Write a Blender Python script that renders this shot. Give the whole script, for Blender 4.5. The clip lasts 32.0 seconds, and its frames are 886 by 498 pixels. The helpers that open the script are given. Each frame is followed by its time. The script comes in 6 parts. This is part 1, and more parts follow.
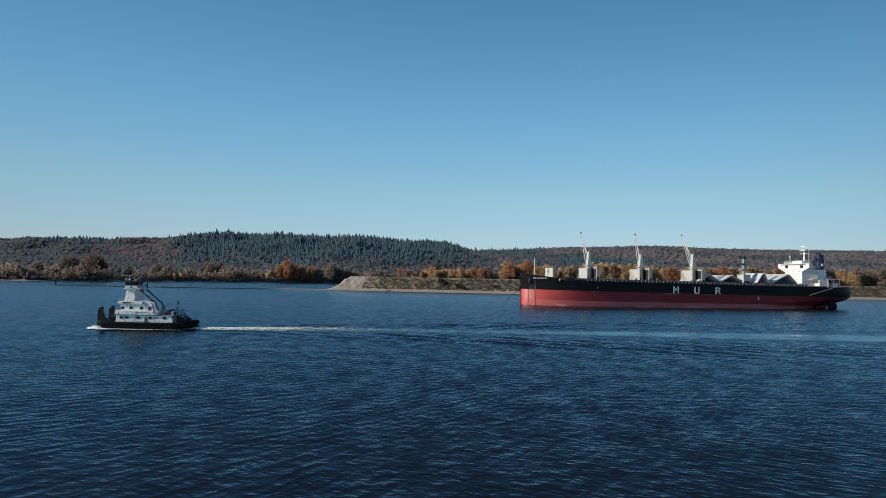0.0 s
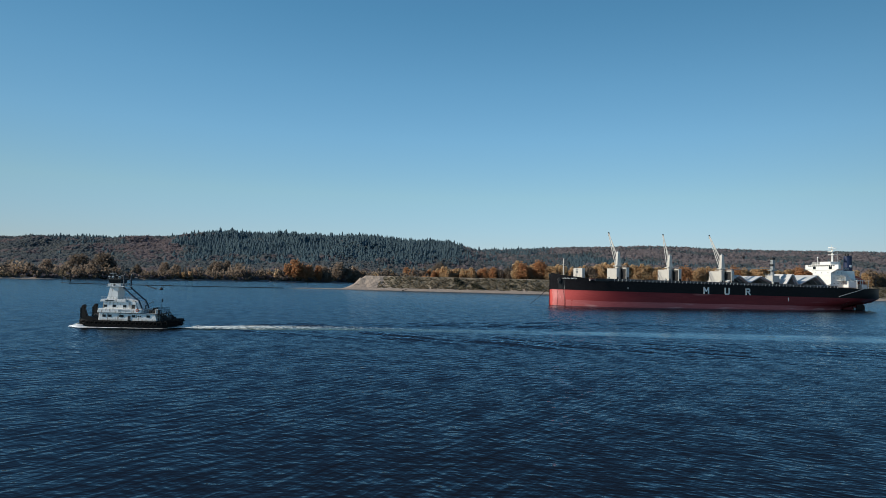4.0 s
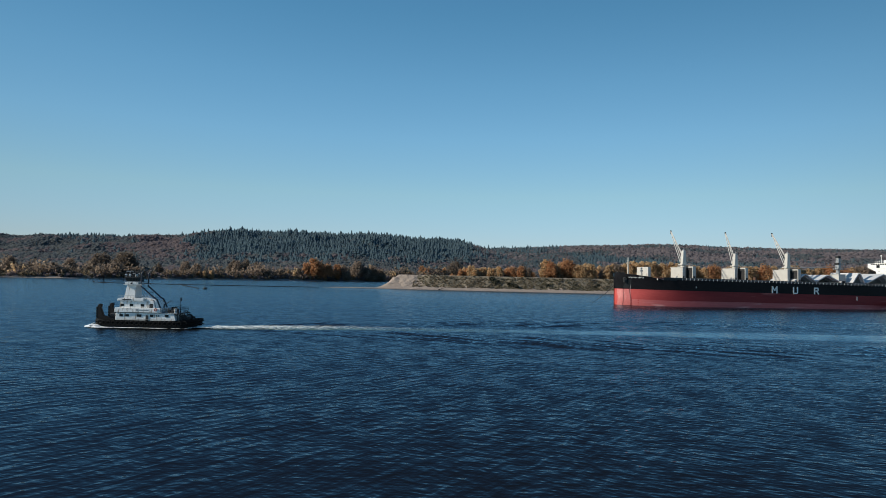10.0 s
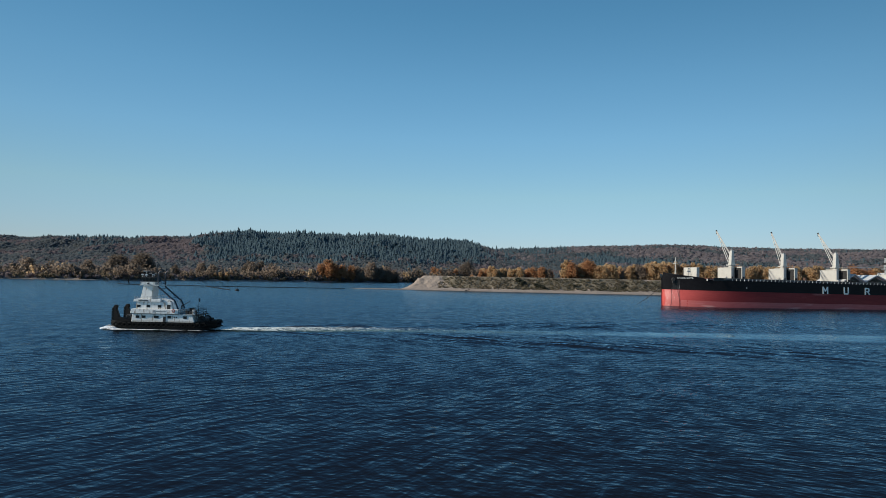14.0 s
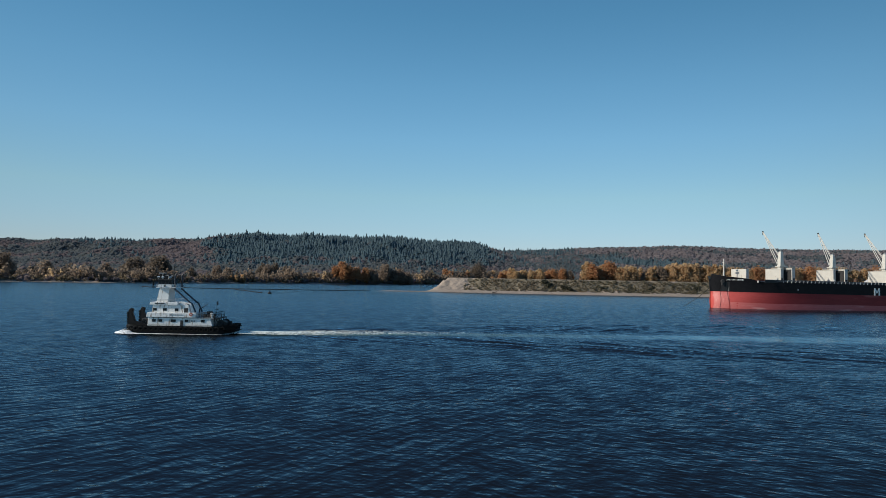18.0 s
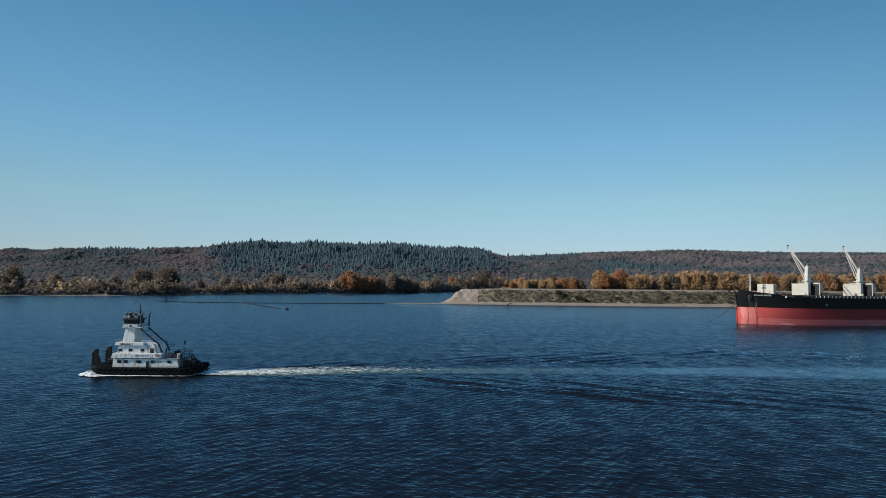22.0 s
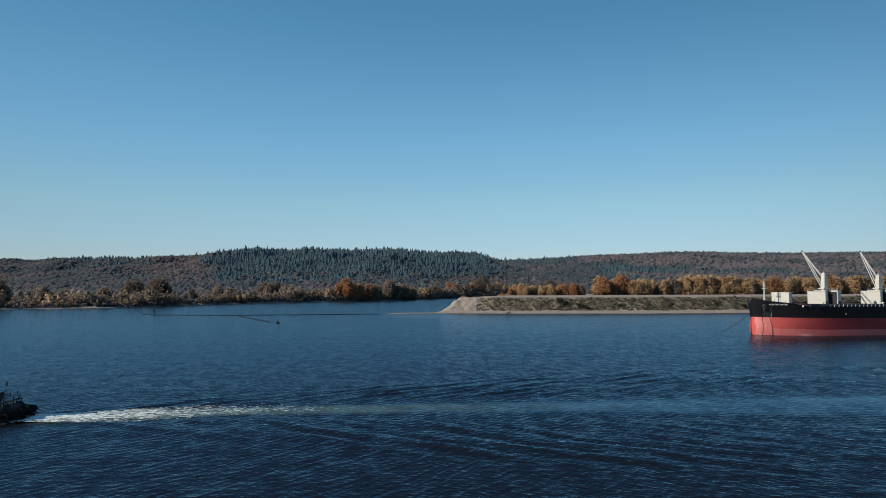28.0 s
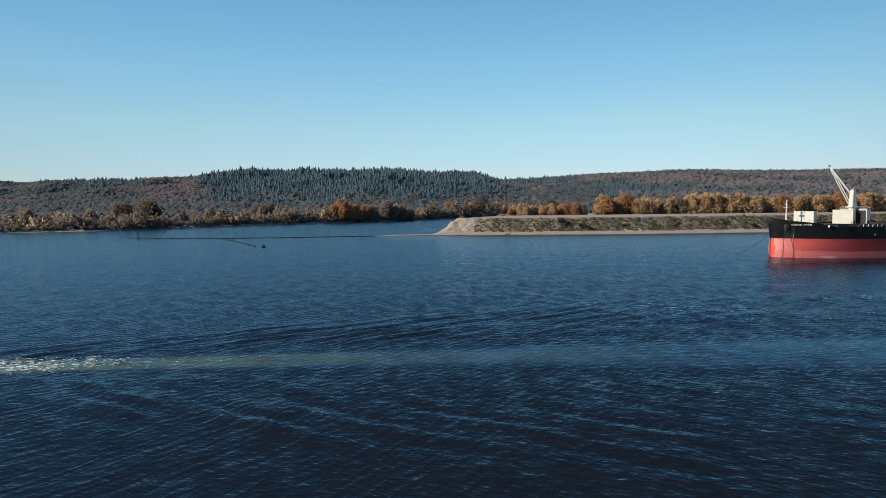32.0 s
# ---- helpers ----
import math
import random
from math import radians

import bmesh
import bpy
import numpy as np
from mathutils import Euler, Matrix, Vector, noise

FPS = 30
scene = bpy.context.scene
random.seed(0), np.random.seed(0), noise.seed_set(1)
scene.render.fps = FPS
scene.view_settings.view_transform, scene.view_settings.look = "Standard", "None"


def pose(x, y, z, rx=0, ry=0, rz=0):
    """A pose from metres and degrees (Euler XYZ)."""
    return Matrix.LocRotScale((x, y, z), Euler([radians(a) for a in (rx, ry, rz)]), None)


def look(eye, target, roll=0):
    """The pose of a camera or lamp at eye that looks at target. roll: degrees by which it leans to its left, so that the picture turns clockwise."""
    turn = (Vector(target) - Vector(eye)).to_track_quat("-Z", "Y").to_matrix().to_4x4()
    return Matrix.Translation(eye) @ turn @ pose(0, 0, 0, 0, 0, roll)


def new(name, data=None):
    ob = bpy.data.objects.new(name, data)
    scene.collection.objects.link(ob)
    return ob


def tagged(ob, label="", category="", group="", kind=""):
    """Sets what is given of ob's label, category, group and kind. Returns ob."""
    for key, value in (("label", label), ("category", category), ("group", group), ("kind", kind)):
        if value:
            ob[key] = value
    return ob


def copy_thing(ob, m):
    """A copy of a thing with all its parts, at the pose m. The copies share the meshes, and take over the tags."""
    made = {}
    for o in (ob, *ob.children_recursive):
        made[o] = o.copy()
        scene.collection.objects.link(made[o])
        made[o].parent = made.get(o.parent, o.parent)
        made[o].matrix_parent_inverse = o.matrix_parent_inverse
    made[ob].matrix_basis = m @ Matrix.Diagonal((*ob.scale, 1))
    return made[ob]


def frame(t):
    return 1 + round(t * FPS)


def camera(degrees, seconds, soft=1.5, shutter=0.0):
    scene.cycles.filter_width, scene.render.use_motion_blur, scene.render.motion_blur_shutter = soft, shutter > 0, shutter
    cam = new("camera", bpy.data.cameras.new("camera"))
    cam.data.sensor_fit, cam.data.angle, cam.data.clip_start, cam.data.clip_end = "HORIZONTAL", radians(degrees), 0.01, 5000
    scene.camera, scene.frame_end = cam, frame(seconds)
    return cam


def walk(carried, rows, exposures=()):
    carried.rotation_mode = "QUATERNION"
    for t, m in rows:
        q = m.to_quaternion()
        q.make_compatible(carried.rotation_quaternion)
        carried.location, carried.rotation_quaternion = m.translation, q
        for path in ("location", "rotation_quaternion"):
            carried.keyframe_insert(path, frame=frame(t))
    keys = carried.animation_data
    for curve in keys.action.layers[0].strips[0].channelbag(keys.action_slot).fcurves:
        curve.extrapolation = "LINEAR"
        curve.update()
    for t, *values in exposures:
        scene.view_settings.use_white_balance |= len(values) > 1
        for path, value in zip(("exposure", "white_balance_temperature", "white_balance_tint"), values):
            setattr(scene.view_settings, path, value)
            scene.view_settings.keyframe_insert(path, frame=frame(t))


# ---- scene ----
cam = camera(71.63, 32.0, soft=0.88)


def eye(x, y, z, yaw, pitch, roll):
    """A camera pose: the place, the turn to the left, the tilt upwards and the lean, in degrees."""
    return pose(x, y, z, 90 + pitch, 0, yaw) @ pose(0, 0, 0, 0, 0, roll)


PATH = [
    (0, eye(-0.00, 0.00, 12.23, -0.000, 2.748, 1.125)),
    (1, eye(-3.18, 0.52, 12.16, -0.021, 2.762, 1.127)),
    (2, eye(-6.58, 1.06, 12.12, -0.046, 2.771, 1.160)),
    (3, eye(-10.30, 1.65, 12.13, -0.066, 2.756, 1.236)),
    (3.5, eye(-12.24, 1.97, 12.13, -0.049, 2.722, 1.291)),
    (5.5, eye(-21.04, 3.69, 12.01, 0.021, 2.636, 1.412)),
    (6, eye(-23.40, 4.22, 11.99, 0.040, 2.598, 1.415)),
    (7, eye(-28.24, 5.33, 11.99, 0.071, 2.554, 1.427)),
    (8, eye(-33.30, 6.34, 11.99, 0.094, 2.553, 1.371)),
    (9, eye(-38.50, 7.29, 11.93, 0.102, 2.540, 1.327)),
    (10, eye(-43.75, 8.24, 11.85, 0.149, 2.547, 1.273)),
    (11, eye(-48.95, 9.27, 11.77, 0.186, 2.569, 1.248)),
    (12, eye(-54.06, 10.26, 11.69, 0.240, 2.581, 1.239)),
    (13, eye(-59.09, 11.20, 11.56, 0.320, 2.617, 1.176)),
    (14, eye(-64.14, 12.10, 11.43, 0.389, 2.632, 1.165)),
    (14.5, eye(-66.65, 12.53, 11.40, 0.390, 2.669, 1.130)),
    (16.5, eye(-76.87, 14.21, 11.45, 0.527, 2.707, 1.072)),
    (17, eye(-79.41, 14.69, 11.41, 0.545, 2.719, 1.069)),
    (18, eye(-84.48, 15.67, 11.29, 0.604, 2.799, 1.032)),
    (19, eye(-89.46, 16.60, 11.15, 0.695, 2.869, 0.972)),
    (19.5, eye(-91.67, 17.10, 11.14, 0.704, 2.918, 0.783)),
    (20, eye(-93.41, 17.48, 11.65, 0.693, 2.943, 0.634)),
    (20.5, eye(-94.44, 17.66, 12.74, 0.666, 3.050, 0.551)),
    (21, eye(-94.99, 17.69, 14.14, 0.678, 3.128, 0.506)),
    (21.5, eye(-95.19, 17.64, 15.79, 0.667, 3.181, 0.508)),
    (22, eye(-95.30, 17.60, 17.45, 0.702, 3.216, 0.518)),
    (22.5, eye(-95.39, 17.57, 18.95, 0.705, 3.281, 0.516)),
    (23, eye(-95.36, 17.63, 20.20, 0.712, 3.317, 0.488)),
    (24, eye(-95.01, 19.71, 20.74, 0.683, 3.271, 0.443)),
    (25, eye(-94.86, 22.22, 21.05, 0.663, 3.479, 0.253)),
    (25.5, eye(-94.84, 23.63, 21.16, 0.621, 3.465, 0.208)),
    (27.5, eye(-95.25, 30.98, 21.24, 0.475, 3.561, -0.124)),
    (28, eye(-95.34, 33.03, 21.26, 0.426, 3.604, -0.228)),
    (28.5, eye(-95.43, 35.12, 21.27, 0.381, 3.604, -0.331)),
    (29, eye(-95.35, 37.78, 21.25, 0.353, 3.003, -0.386)),
    (29.5, eye(-95.15, 40.80, 21.28, 0.470, -1.580, -0.416)),
    (30, eye(-94.72, 43.89, 21.51, 0.510, -2.872, -0.427)),
    (30.5, eye(-94.15, 46.98, 21.61, 0.488, -2.861, -0.471)),
    (31, eye(-93.62, 50.08, 21.53, 0.486, -2.863, -0.588)),
    (31.5, eye(-93.16, 53.17, 21.71, 0.475, -2.975, -0.597)),
    (32, eye(-92.74, 56.19, 21.68, 0.464, -3.855, -0.616)),
]
walk(cam, PATH, exposures=[(0, 0.0, 6500, 8), (29.15, 0.0, 6500, 8), (29.9, 0.22, 6750, 9), (32, 0.32, 6850, 8)])

# ---------------------------------------------------------------- light
SUN_TURN = 11.0      # how far the sun stands behind the line to the left
SUN_HIGH = 27.0
to_sun = Vector((-math.cos(radians(SUN_TURN)) * math.cos(radians(SUN_HIGH)),
                 -math.sin(radians(SUN_TURN)) * math.cos(radians(SUN_HIGH)), math.sin(radians(SUN_HIGH))))
world = bpy.data.worlds.new("sky")
scene.world = world
world.use_nodes = True
wn = world.node_tree.nodes
sky = wn.new("ShaderNodeTexSky")
sky.sky_type = "NISHITA"
sky.sun_disc = False
sky.sun_elevation = radians(SUN_HIGH)
sky.sun_rotation = math.atan2(to_sun.x, to_sun.y)
sky.altitude = 0
sky.air_density = 1.05
sky.dust_density = 0.05
sky.ozone_density = 3.0
wn["Background"].inputs[1].default_value = 0.136
where, up, haze, clear = wn.new("ShaderNodeTexCoord"), wn.new("ShaderNodeSeparateXYZ"), wn.new("ShaderNodeValToRGB"), wn.new("ShaderNodeMix")
ramp = haze.color_ramp      # from the hazy horizon up to a deep autumn blue
for at, tint in ((0.0, (0.57, 0.64, 0.86)), (0.05, (0.60, 0.68, 0.87)), (0.13, (0.74, 0.85, 0.84)), (0.22, (0.71, 0.94, 0.95)), (0.30, (0.64, 0.94, 0.95)), (0.40, (0.52, 0.88, 0.90)), (0.7, (0.40, 0.70, 0.86))):
    e = ramp.elements.new(at) if at not in (0.0, 0.7) else ramp.elements[0 if at == 0 else -1]
    e.position, e.color = at, (*tint, 1)
clear.data_type, clear.blend_type = "RGBA", "MULTIPLY"
clear.inputs[0].default_value = 1.0
wl = world.node_tree.links
wl.new(where.outputs["Generated"], up.inputs[0])
wl.new(up.outputs[2], haze.inputs[0])
wl.new(sky.outputs[0], clear.inputs[6])
wl.new(haze.outputs[0], clear.inputs[7])
# lens falloff put into the sky's colour: it darkens to both sides
across, deeper, level = wn.new("ShaderNodeMath"), wn.new("ShaderNodeMath"), wn.new("ShaderNodeVectorMath")
across.operation, deeper.operation, level.operation = "MULTIPLY", "MULTIPLY_ADD", "SCALE"
wl.new(up.outputs[0], across.inputs[0])
aside = wn.new("ShaderNodeMath")
aside.inputs[1].default_value = 0.045
wl.new(up.outputs[0], aside.inputs[0])
wl.new(aside.outputs[0], across.inputs[1])
deeper.inputs[1].default_value, deeper.inputs[2].default_value = -0.86, 1.09
wl.new(across.outputs[0], deeper.inputs[0])
wl.new(clear.outputs[2], level.inputs[0])
wl.new(deeper.outputs[0], level.inputs["Scale"])
wl.new(level.outputs[0], wn["Background"].inputs[0])
sun = new("sun", bpy.data.lights.new("sun", "SUN"))
sun.data.energy = 4.7
sun.data.angle = radians(0.53)
sun.data.color = (1.0, 0.93, 0.82)
sun.matrix_world = look(to_sun * 300, (0, 0, 0))


# ---------------------------------------------------------------- materials
def surface(name, dark, light, rough=0.7, metal=0.0, scale=1.0, stretch=(1, 1, 1), bump=0.2, size=0.02, island=0.0, spots=None, pieces=0.0, soft=0.0, gloss=0.5, thin_share=0.5, sunlit_worn=None):
    """Colour between dark and light by coarse and fine grain, with relief; island: variation from piece to piece in one
    mesh; pieces: from object to object;
    soft: how far boughs share their light upwards, as dense foliage does; last: sunlight and worn paint put into the
    colour at x = 0, and the x where that ends."""
    m = bpy.data.materials.new(name)
    m.use_nodes = True
    n, l = m.node_tree.nodes, m.node_tree.links
    b = n["Principled BSDF"]
    b.inputs["Roughness"].default_value, b.inputs["Metallic"].default_value = rough, metal
    b.inputs["Specular IOR Level"].default_value = gloss
    co, mp = n.new("ShaderNodeTexCoord"), n.new("ShaderNodeMapping")
    l.new(co.outputs["Object"], mp.inputs[0])
    mp.inputs["Scale"].default_value = stretch
    big, fine = n.new("ShaderNodeTexNoise"), n.new("ShaderNodeTexNoise")
    for q, k, d in ((big, scale, 4), (fine, scale * 9, 3)):
        q.inputs["Scale"].default_value, q.inputs["Detail"].default_value = k, d
        l.new(mp.outputs[0], q.inputs["Vector"])
    add = n.new("ShaderNodeMath")
    add.operation = "MULTIPLY_ADD"
    add.inputs[1].default_value = 0.45
    l.new(fine.outputs[0], add.inputs[0])
    half = n.new("ShaderNodeMath")
    half.operation = "MULTIPLY"
    half.inputs[1].default_value = 0.55
    l.new(big.outputs[0], half.inputs[0])
    l.new(half.outputs[0], add.inputs[2])
    value = add.outputs[0]
    if island or pieces:
        src = n.new("ShaderNodeNewGeometry") if island else n.new("ShaderNodeObjectInfo")
        k = n.new("ShaderNodeMath")
        k.operation = "MULTIPLY_ADD"
        k.inputs[1].default_value = island or pieces
        l.new(src.outputs["Random Per Island" if island else "Random"], k.inputs[0])
        shift = n.new("ShaderNodeMath")
        shift.operation = "SUBTRACT"
        shift.inputs[1].default_value = 0.5 * (island or pieces)
        l.new(value, shift.inputs[0])
        l.new(shift.outputs[0], k.inputs[2])
        value = k.outputs[0]
    ramp = n.new("ShaderNodeValToRGB")
    ramp.color_ramp.elements[0].position, ramp.color_ramp.elements[1].position = 0.3, 0.7
    ramp.color_ramp.elements[0].color, ramp.color_ramp.elements[1].color = (*dark, 1), (*light, 1)
    l.new(value, ramp.inputs[0])
    out = ramp.outputs[0]
    if spots:
        colour, amount, s = spots
        t = n.new("ShaderNodeTexNoise")
        t.inputs["Scale"].default_value, t.inputs["Detail"].default_value = s, 6
        l.new(mp.outputs[0], t.inputs["Vector"])
        r = n.new("ShaderNodeValToRGB")
        r.color_ramp.elements[0].position, r.color_ramp.elements[1].position = 1 - amount, min(1, 1.12 - amount)
        l.new(t.outputs[0], r.inputs[0])
        mix = n.new("ShaderNodeMix")
        mix.data_type = "RGBA"
        l.new(r.outputs[0], mix.inputs[0])
        l.new(out, mix.inputs[6])
        mix.inputs[7].default_value = (*colour, 1)
        out = mix.outputs[2]
    # brightens the paint towards x = 0: sun on the curved bow, plus worn paint
    if sunlit_worn:
        colour, end = sunlit_worn
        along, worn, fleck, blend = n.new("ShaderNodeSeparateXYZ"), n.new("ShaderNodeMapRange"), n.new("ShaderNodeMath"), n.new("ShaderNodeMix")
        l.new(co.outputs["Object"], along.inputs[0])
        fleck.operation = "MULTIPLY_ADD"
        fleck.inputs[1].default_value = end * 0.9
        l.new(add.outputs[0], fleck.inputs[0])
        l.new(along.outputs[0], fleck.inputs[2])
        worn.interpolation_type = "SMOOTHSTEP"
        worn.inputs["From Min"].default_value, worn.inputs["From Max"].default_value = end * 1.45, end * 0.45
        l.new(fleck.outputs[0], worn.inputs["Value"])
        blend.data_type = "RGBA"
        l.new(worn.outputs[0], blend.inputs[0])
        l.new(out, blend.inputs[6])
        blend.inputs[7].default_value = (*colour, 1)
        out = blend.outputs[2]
    l.new(out, b.inputs["Base Color"])
    if bump:
        bp = n.new("ShaderNodeBump")
        bp.inputs["Strength"].default_value, bp.inputs["Distance"].default_value = bump, size
        l.new(fine.outputs[0], bp.inputs["Height"])
        l.new(bp.outputs[0], b.inputs["Normal"])
    if soft:
        geo, lift = n.new("ShaderNodeNewGeometry"), n.new("ShaderNodeVectorMath")
        lift.operation = "ADD"
        l.new(geo.outputs["Normal"], lift.inputs[0])
        lift.inputs[1].default_value = (0, 0, soft)
        l.new(lift.outputs[0], b.inputs["Normal"])
        thin, both = n.new("ShaderNodeBsdfTranslucent"), n.new("ShaderNodeMixShader")      # leaves let the sun through
        l.new(out, thin.inputs[0])
        both.inputs[0].default_value = thin_share
        l.new(b.outputs[0], both.inputs[1])
        l.new(thin.outputs[0], both.inputs[2])
        l.new(both.outputs[0], n["Material Output"].inputs[0])
    return m


def slope_vector(n, l, value):
    """A number as a vector, to scale a direction with."""
    q = n.new("ShaderNodeCombineXYZ")
    for i in (0, 1):
        l.new(value, q.inputs[i])
    return q.outputs[0]


def water_material(name, deep, milky, rough, waves, lean, chop, steepness):
    """Dark river water; waves: (scale, octaves, stretch along x, turn, steepness, twist) of each train of ripples, as the slope of a noise, which tilt the surface; chop: how many narrow-crested waves run over it.
    The wind sets the ripples' steeper sides (lean); the wake's own sheet names where the water is calm and where it is milky."""
    m = bpy.data.materials.new(name)
    m.use_nodes = True
    n, l = m.node_tree.nodes, m.node_tree.links
    n.remove(n["Principled BSDF"])
    murk, shine, fresnel, both = n.new("ShaderNodeBsdfDiffuse"), n.new("ShaderNodeBsdfGlossy"), n.new("ShaderNodeFresnel"), n.new("ShaderNodeMixShader")
    fresnel.inputs["IOR"].default_value = 1.333
    shine.inputs["Color"].default_value, shine.inputs["Roughness"].default_value = (0.62, 0.84, 1.0, 1), rough
    l.new(fresnel.outputs[0], both.inputs[0])
    l.new(murk.outputs[0], both.inputs[1])
    l.new(shine.outputs[0], both.inputs[2])
    l.new(both.outputs[0], n["Material Output"].inputs[0])

    def vector(kind, x, y, z=None):
        q = n.new("ShaderNodeVectorMath")
        q.operation = kind
        for i, v in enumerate((x, y, z)):
            if isinstance(v, tuple):
                q.inputs[i].default_value = v
            elif v is not None:
                l.new(v, q.inputs[i])
        return q.outputs[0]

    co = n.new("ShaderNodeTexCoord")
    co.name = "river_space"
    # the wind leans on the ripples less towards the far bank, in its lee
    spot, where, lee = n.new("ShaderNodeNewGeometry"), n.new("ShaderNodeSeparateXYZ"), n.new("ShaderNodeMapRange")
    l.new(spot.outputs["Position"], where.inputs[0])
    l.new(where.outputs["Y"], lee.inputs["Value"])
    lee.inputs["From Min"].default_value, lee.inputs["From Max"].default_value = 120, 480
    lee.inputs["To Min"].default_value, lee.inputs["To Max"].default_value = 1.0, 0.35
    # gusts: streaks a few metres wide where the ripples stand steeper or lie flatter
    puff, gust, mp = n.new("ShaderNodeTexNoise"), n.new("ShaderNodeMapRange"), n.new("ShaderNodeMapping")
    puff.noise_dimensions = "2D"
    puff.inputs["Scale"].default_value, puff.inputs["Detail"].default_value, puff.inputs["Roughness"].default_value = 0.42, 4, 0.68
    mp.inputs["Scale"].default_value = (0.7, 0.5, 1)
    l.new(co.outputs["Object"], mp.inputs[0])
    l.new(mp.outputs[0], puff.inputs["Vector"])
    l.new(puff.outputs[0], gust.inputs["Value"])
    gust.inputs["From Min"].default_value, gust.inputs["From Max"].default_value = 0.3, 0.7
    gust.inputs["To Min"].default_value, gust.inputs["To Max"].default_value = 0.45, 1.55
    total = vector("MULTIPLY", vector("MULTIPLY", (0, -lean, 0), lee.outputs[0]), gust.outputs[0])
    # the chop: many narrow-crested waves whose crests run across the river and in two slanting directions; a slow noise keeps them from marching in step
    drift = n.new("ShaderNodeTexNoise")
    drift.noise_dimensions = "2D"
    drift.inputs["Scale"].default_value, drift.inputs["Detail"].default_value = 0.12, 2
    l.new(co.outputs["Object"], drift.inputs["Vector"])
    swayed = vector("MULTIPLY_ADD", drift.outputs["Color"], (1.8, 1.8, 0), co.outputs["Object"])

    def math_node(kind, x, y=None, z=None):
        q = n.new("ShaderNodeMath")
        q.operation = kind
        for i, v in enumerate((x, y, z)):
            if isinstance(v, (int, float)):
                q.inputs[i].default_value = v
            elif v is not None:
                l.new(v, q.inputs[i])
        return q.outputs[0]

    chance = random.Random(77)
    for i in range(chop):
        length = 0.36 * (2.2 / 0.36) ** ((i * 0.618) % 1)
        a = radians((140, 40, 92)[i % 3] + chance.gauss(0, 13))
        k = 2 * math.pi / length
        q = n.new("ShaderNodeVectorMath")
        q.operation = "DOT_PRODUCT"
        l.new(swayed, q.inputs[0])
        q.inputs[1].default_value = (k * math.cos(a), k * math.sin(a), 0)
        turn = math_node("ADD", q.outputs["Value"], chance.uniform(0, 6.28))
        rise = math_node("EXPONENT", math_node("SUBTRACT", math_node("SINE", turn), 1.0))
        slope = math_node("MULTIPLY", math_node("COSINE", turn), rise)
        high = steepness * (length / 1.3) ** -0.10 * chance.uniform(0.7, 1.3)
        total = vector("MULTIPLY_ADD", slope_vector(n, l, slope), (-high * math.cos(a), -high * math.sin(a), 0), total)
    for scale, detail, stretch, turn, steep, twist in waves:
        mp = n.new("ShaderNodeMapping")
        l.new(co.outputs["Object"], mp.inputs[0])
        mp.vector_type = "TEXTURE"
        mp.inputs["Rotation"].default_value = (0, 0, radians(turn))
        mp.inputs["Scale"].default_value = (1 / stretch, 1, 1)
        gap = 0.12 / scale / 2 ** (detail - 1)
        heights = []
        for move in ((0, 0, 0), (gap, 0, 0), (0, gap, 0)):
            q = n.new("ShaderNodeTexNoise")
            q.noise_dimensions = "2D"
            q.inputs["Scale"].default_value, q.inputs["Detail"].default_value = scale, detail
            q.inputs["Roughness"].default_value, q.inputs["Distortion"].default_value = 0.52, twist
            l.new(vector("ADD", mp.outputs[0], move), q.inputs["Vector"])
            heights.append(q.outputs[0])
        slope = n.new("ShaderNodeCombineXYZ")
        for i in (0, 1):
            l.new(math_node("SUBTRACT", heights[0], heights[i + 1]), slope.inputs[i])
        k = steep / gap / scale
        back = n.new("ShaderNodeVectorRotate")
        back.rotation_type = "Z_AXIS"
        back.inputs["Angle"].default_value = radians(turn)
        l.new(vector("MULTIPLY", slope.outputs[0], (k * stretch, k, 0)), back.inputs["Vector"])
        total = vector("ADD", back.outputs[0], total)
    calm, milk, geo = n.new("ShaderNodeAttribute"), n.new("ShaderNodeAttribute"), n.new("ShaderNodeNewGeometry")
    calm.attribute_name, milk.attribute_name = "calm", "milky"
    left = n.new("ShaderNodeMath")
    left.operation = "MULTIPLY_ADD"
    left.inputs[1].default_value, left.inputs[2].default_value = -0.78, 1.0
    l.new(calm.outputs["Fac"], left.inputs[0])
    total = vector("MULTIPLY_ADD", total, left.outputs[0], geo.outputs["Normal"])
    tilt = vector("NORMALIZE", total, None)
    l.new(tilt, shine.inputs["Normal"])
    l.new(tilt, fresnel.inputs["Normal"])
    mix = n.new("ShaderNodeMix")
    mix.data_type = "RGBA"
    mix.inputs[6].default_value, mix.inputs[7].default_value = (*deep, 1), (*milky, 1)
    l.new(milk.outputs["Fac"], mix.inputs[0])
    l.new(mix.outputs[2], murk.inputs["Color"])
    return m


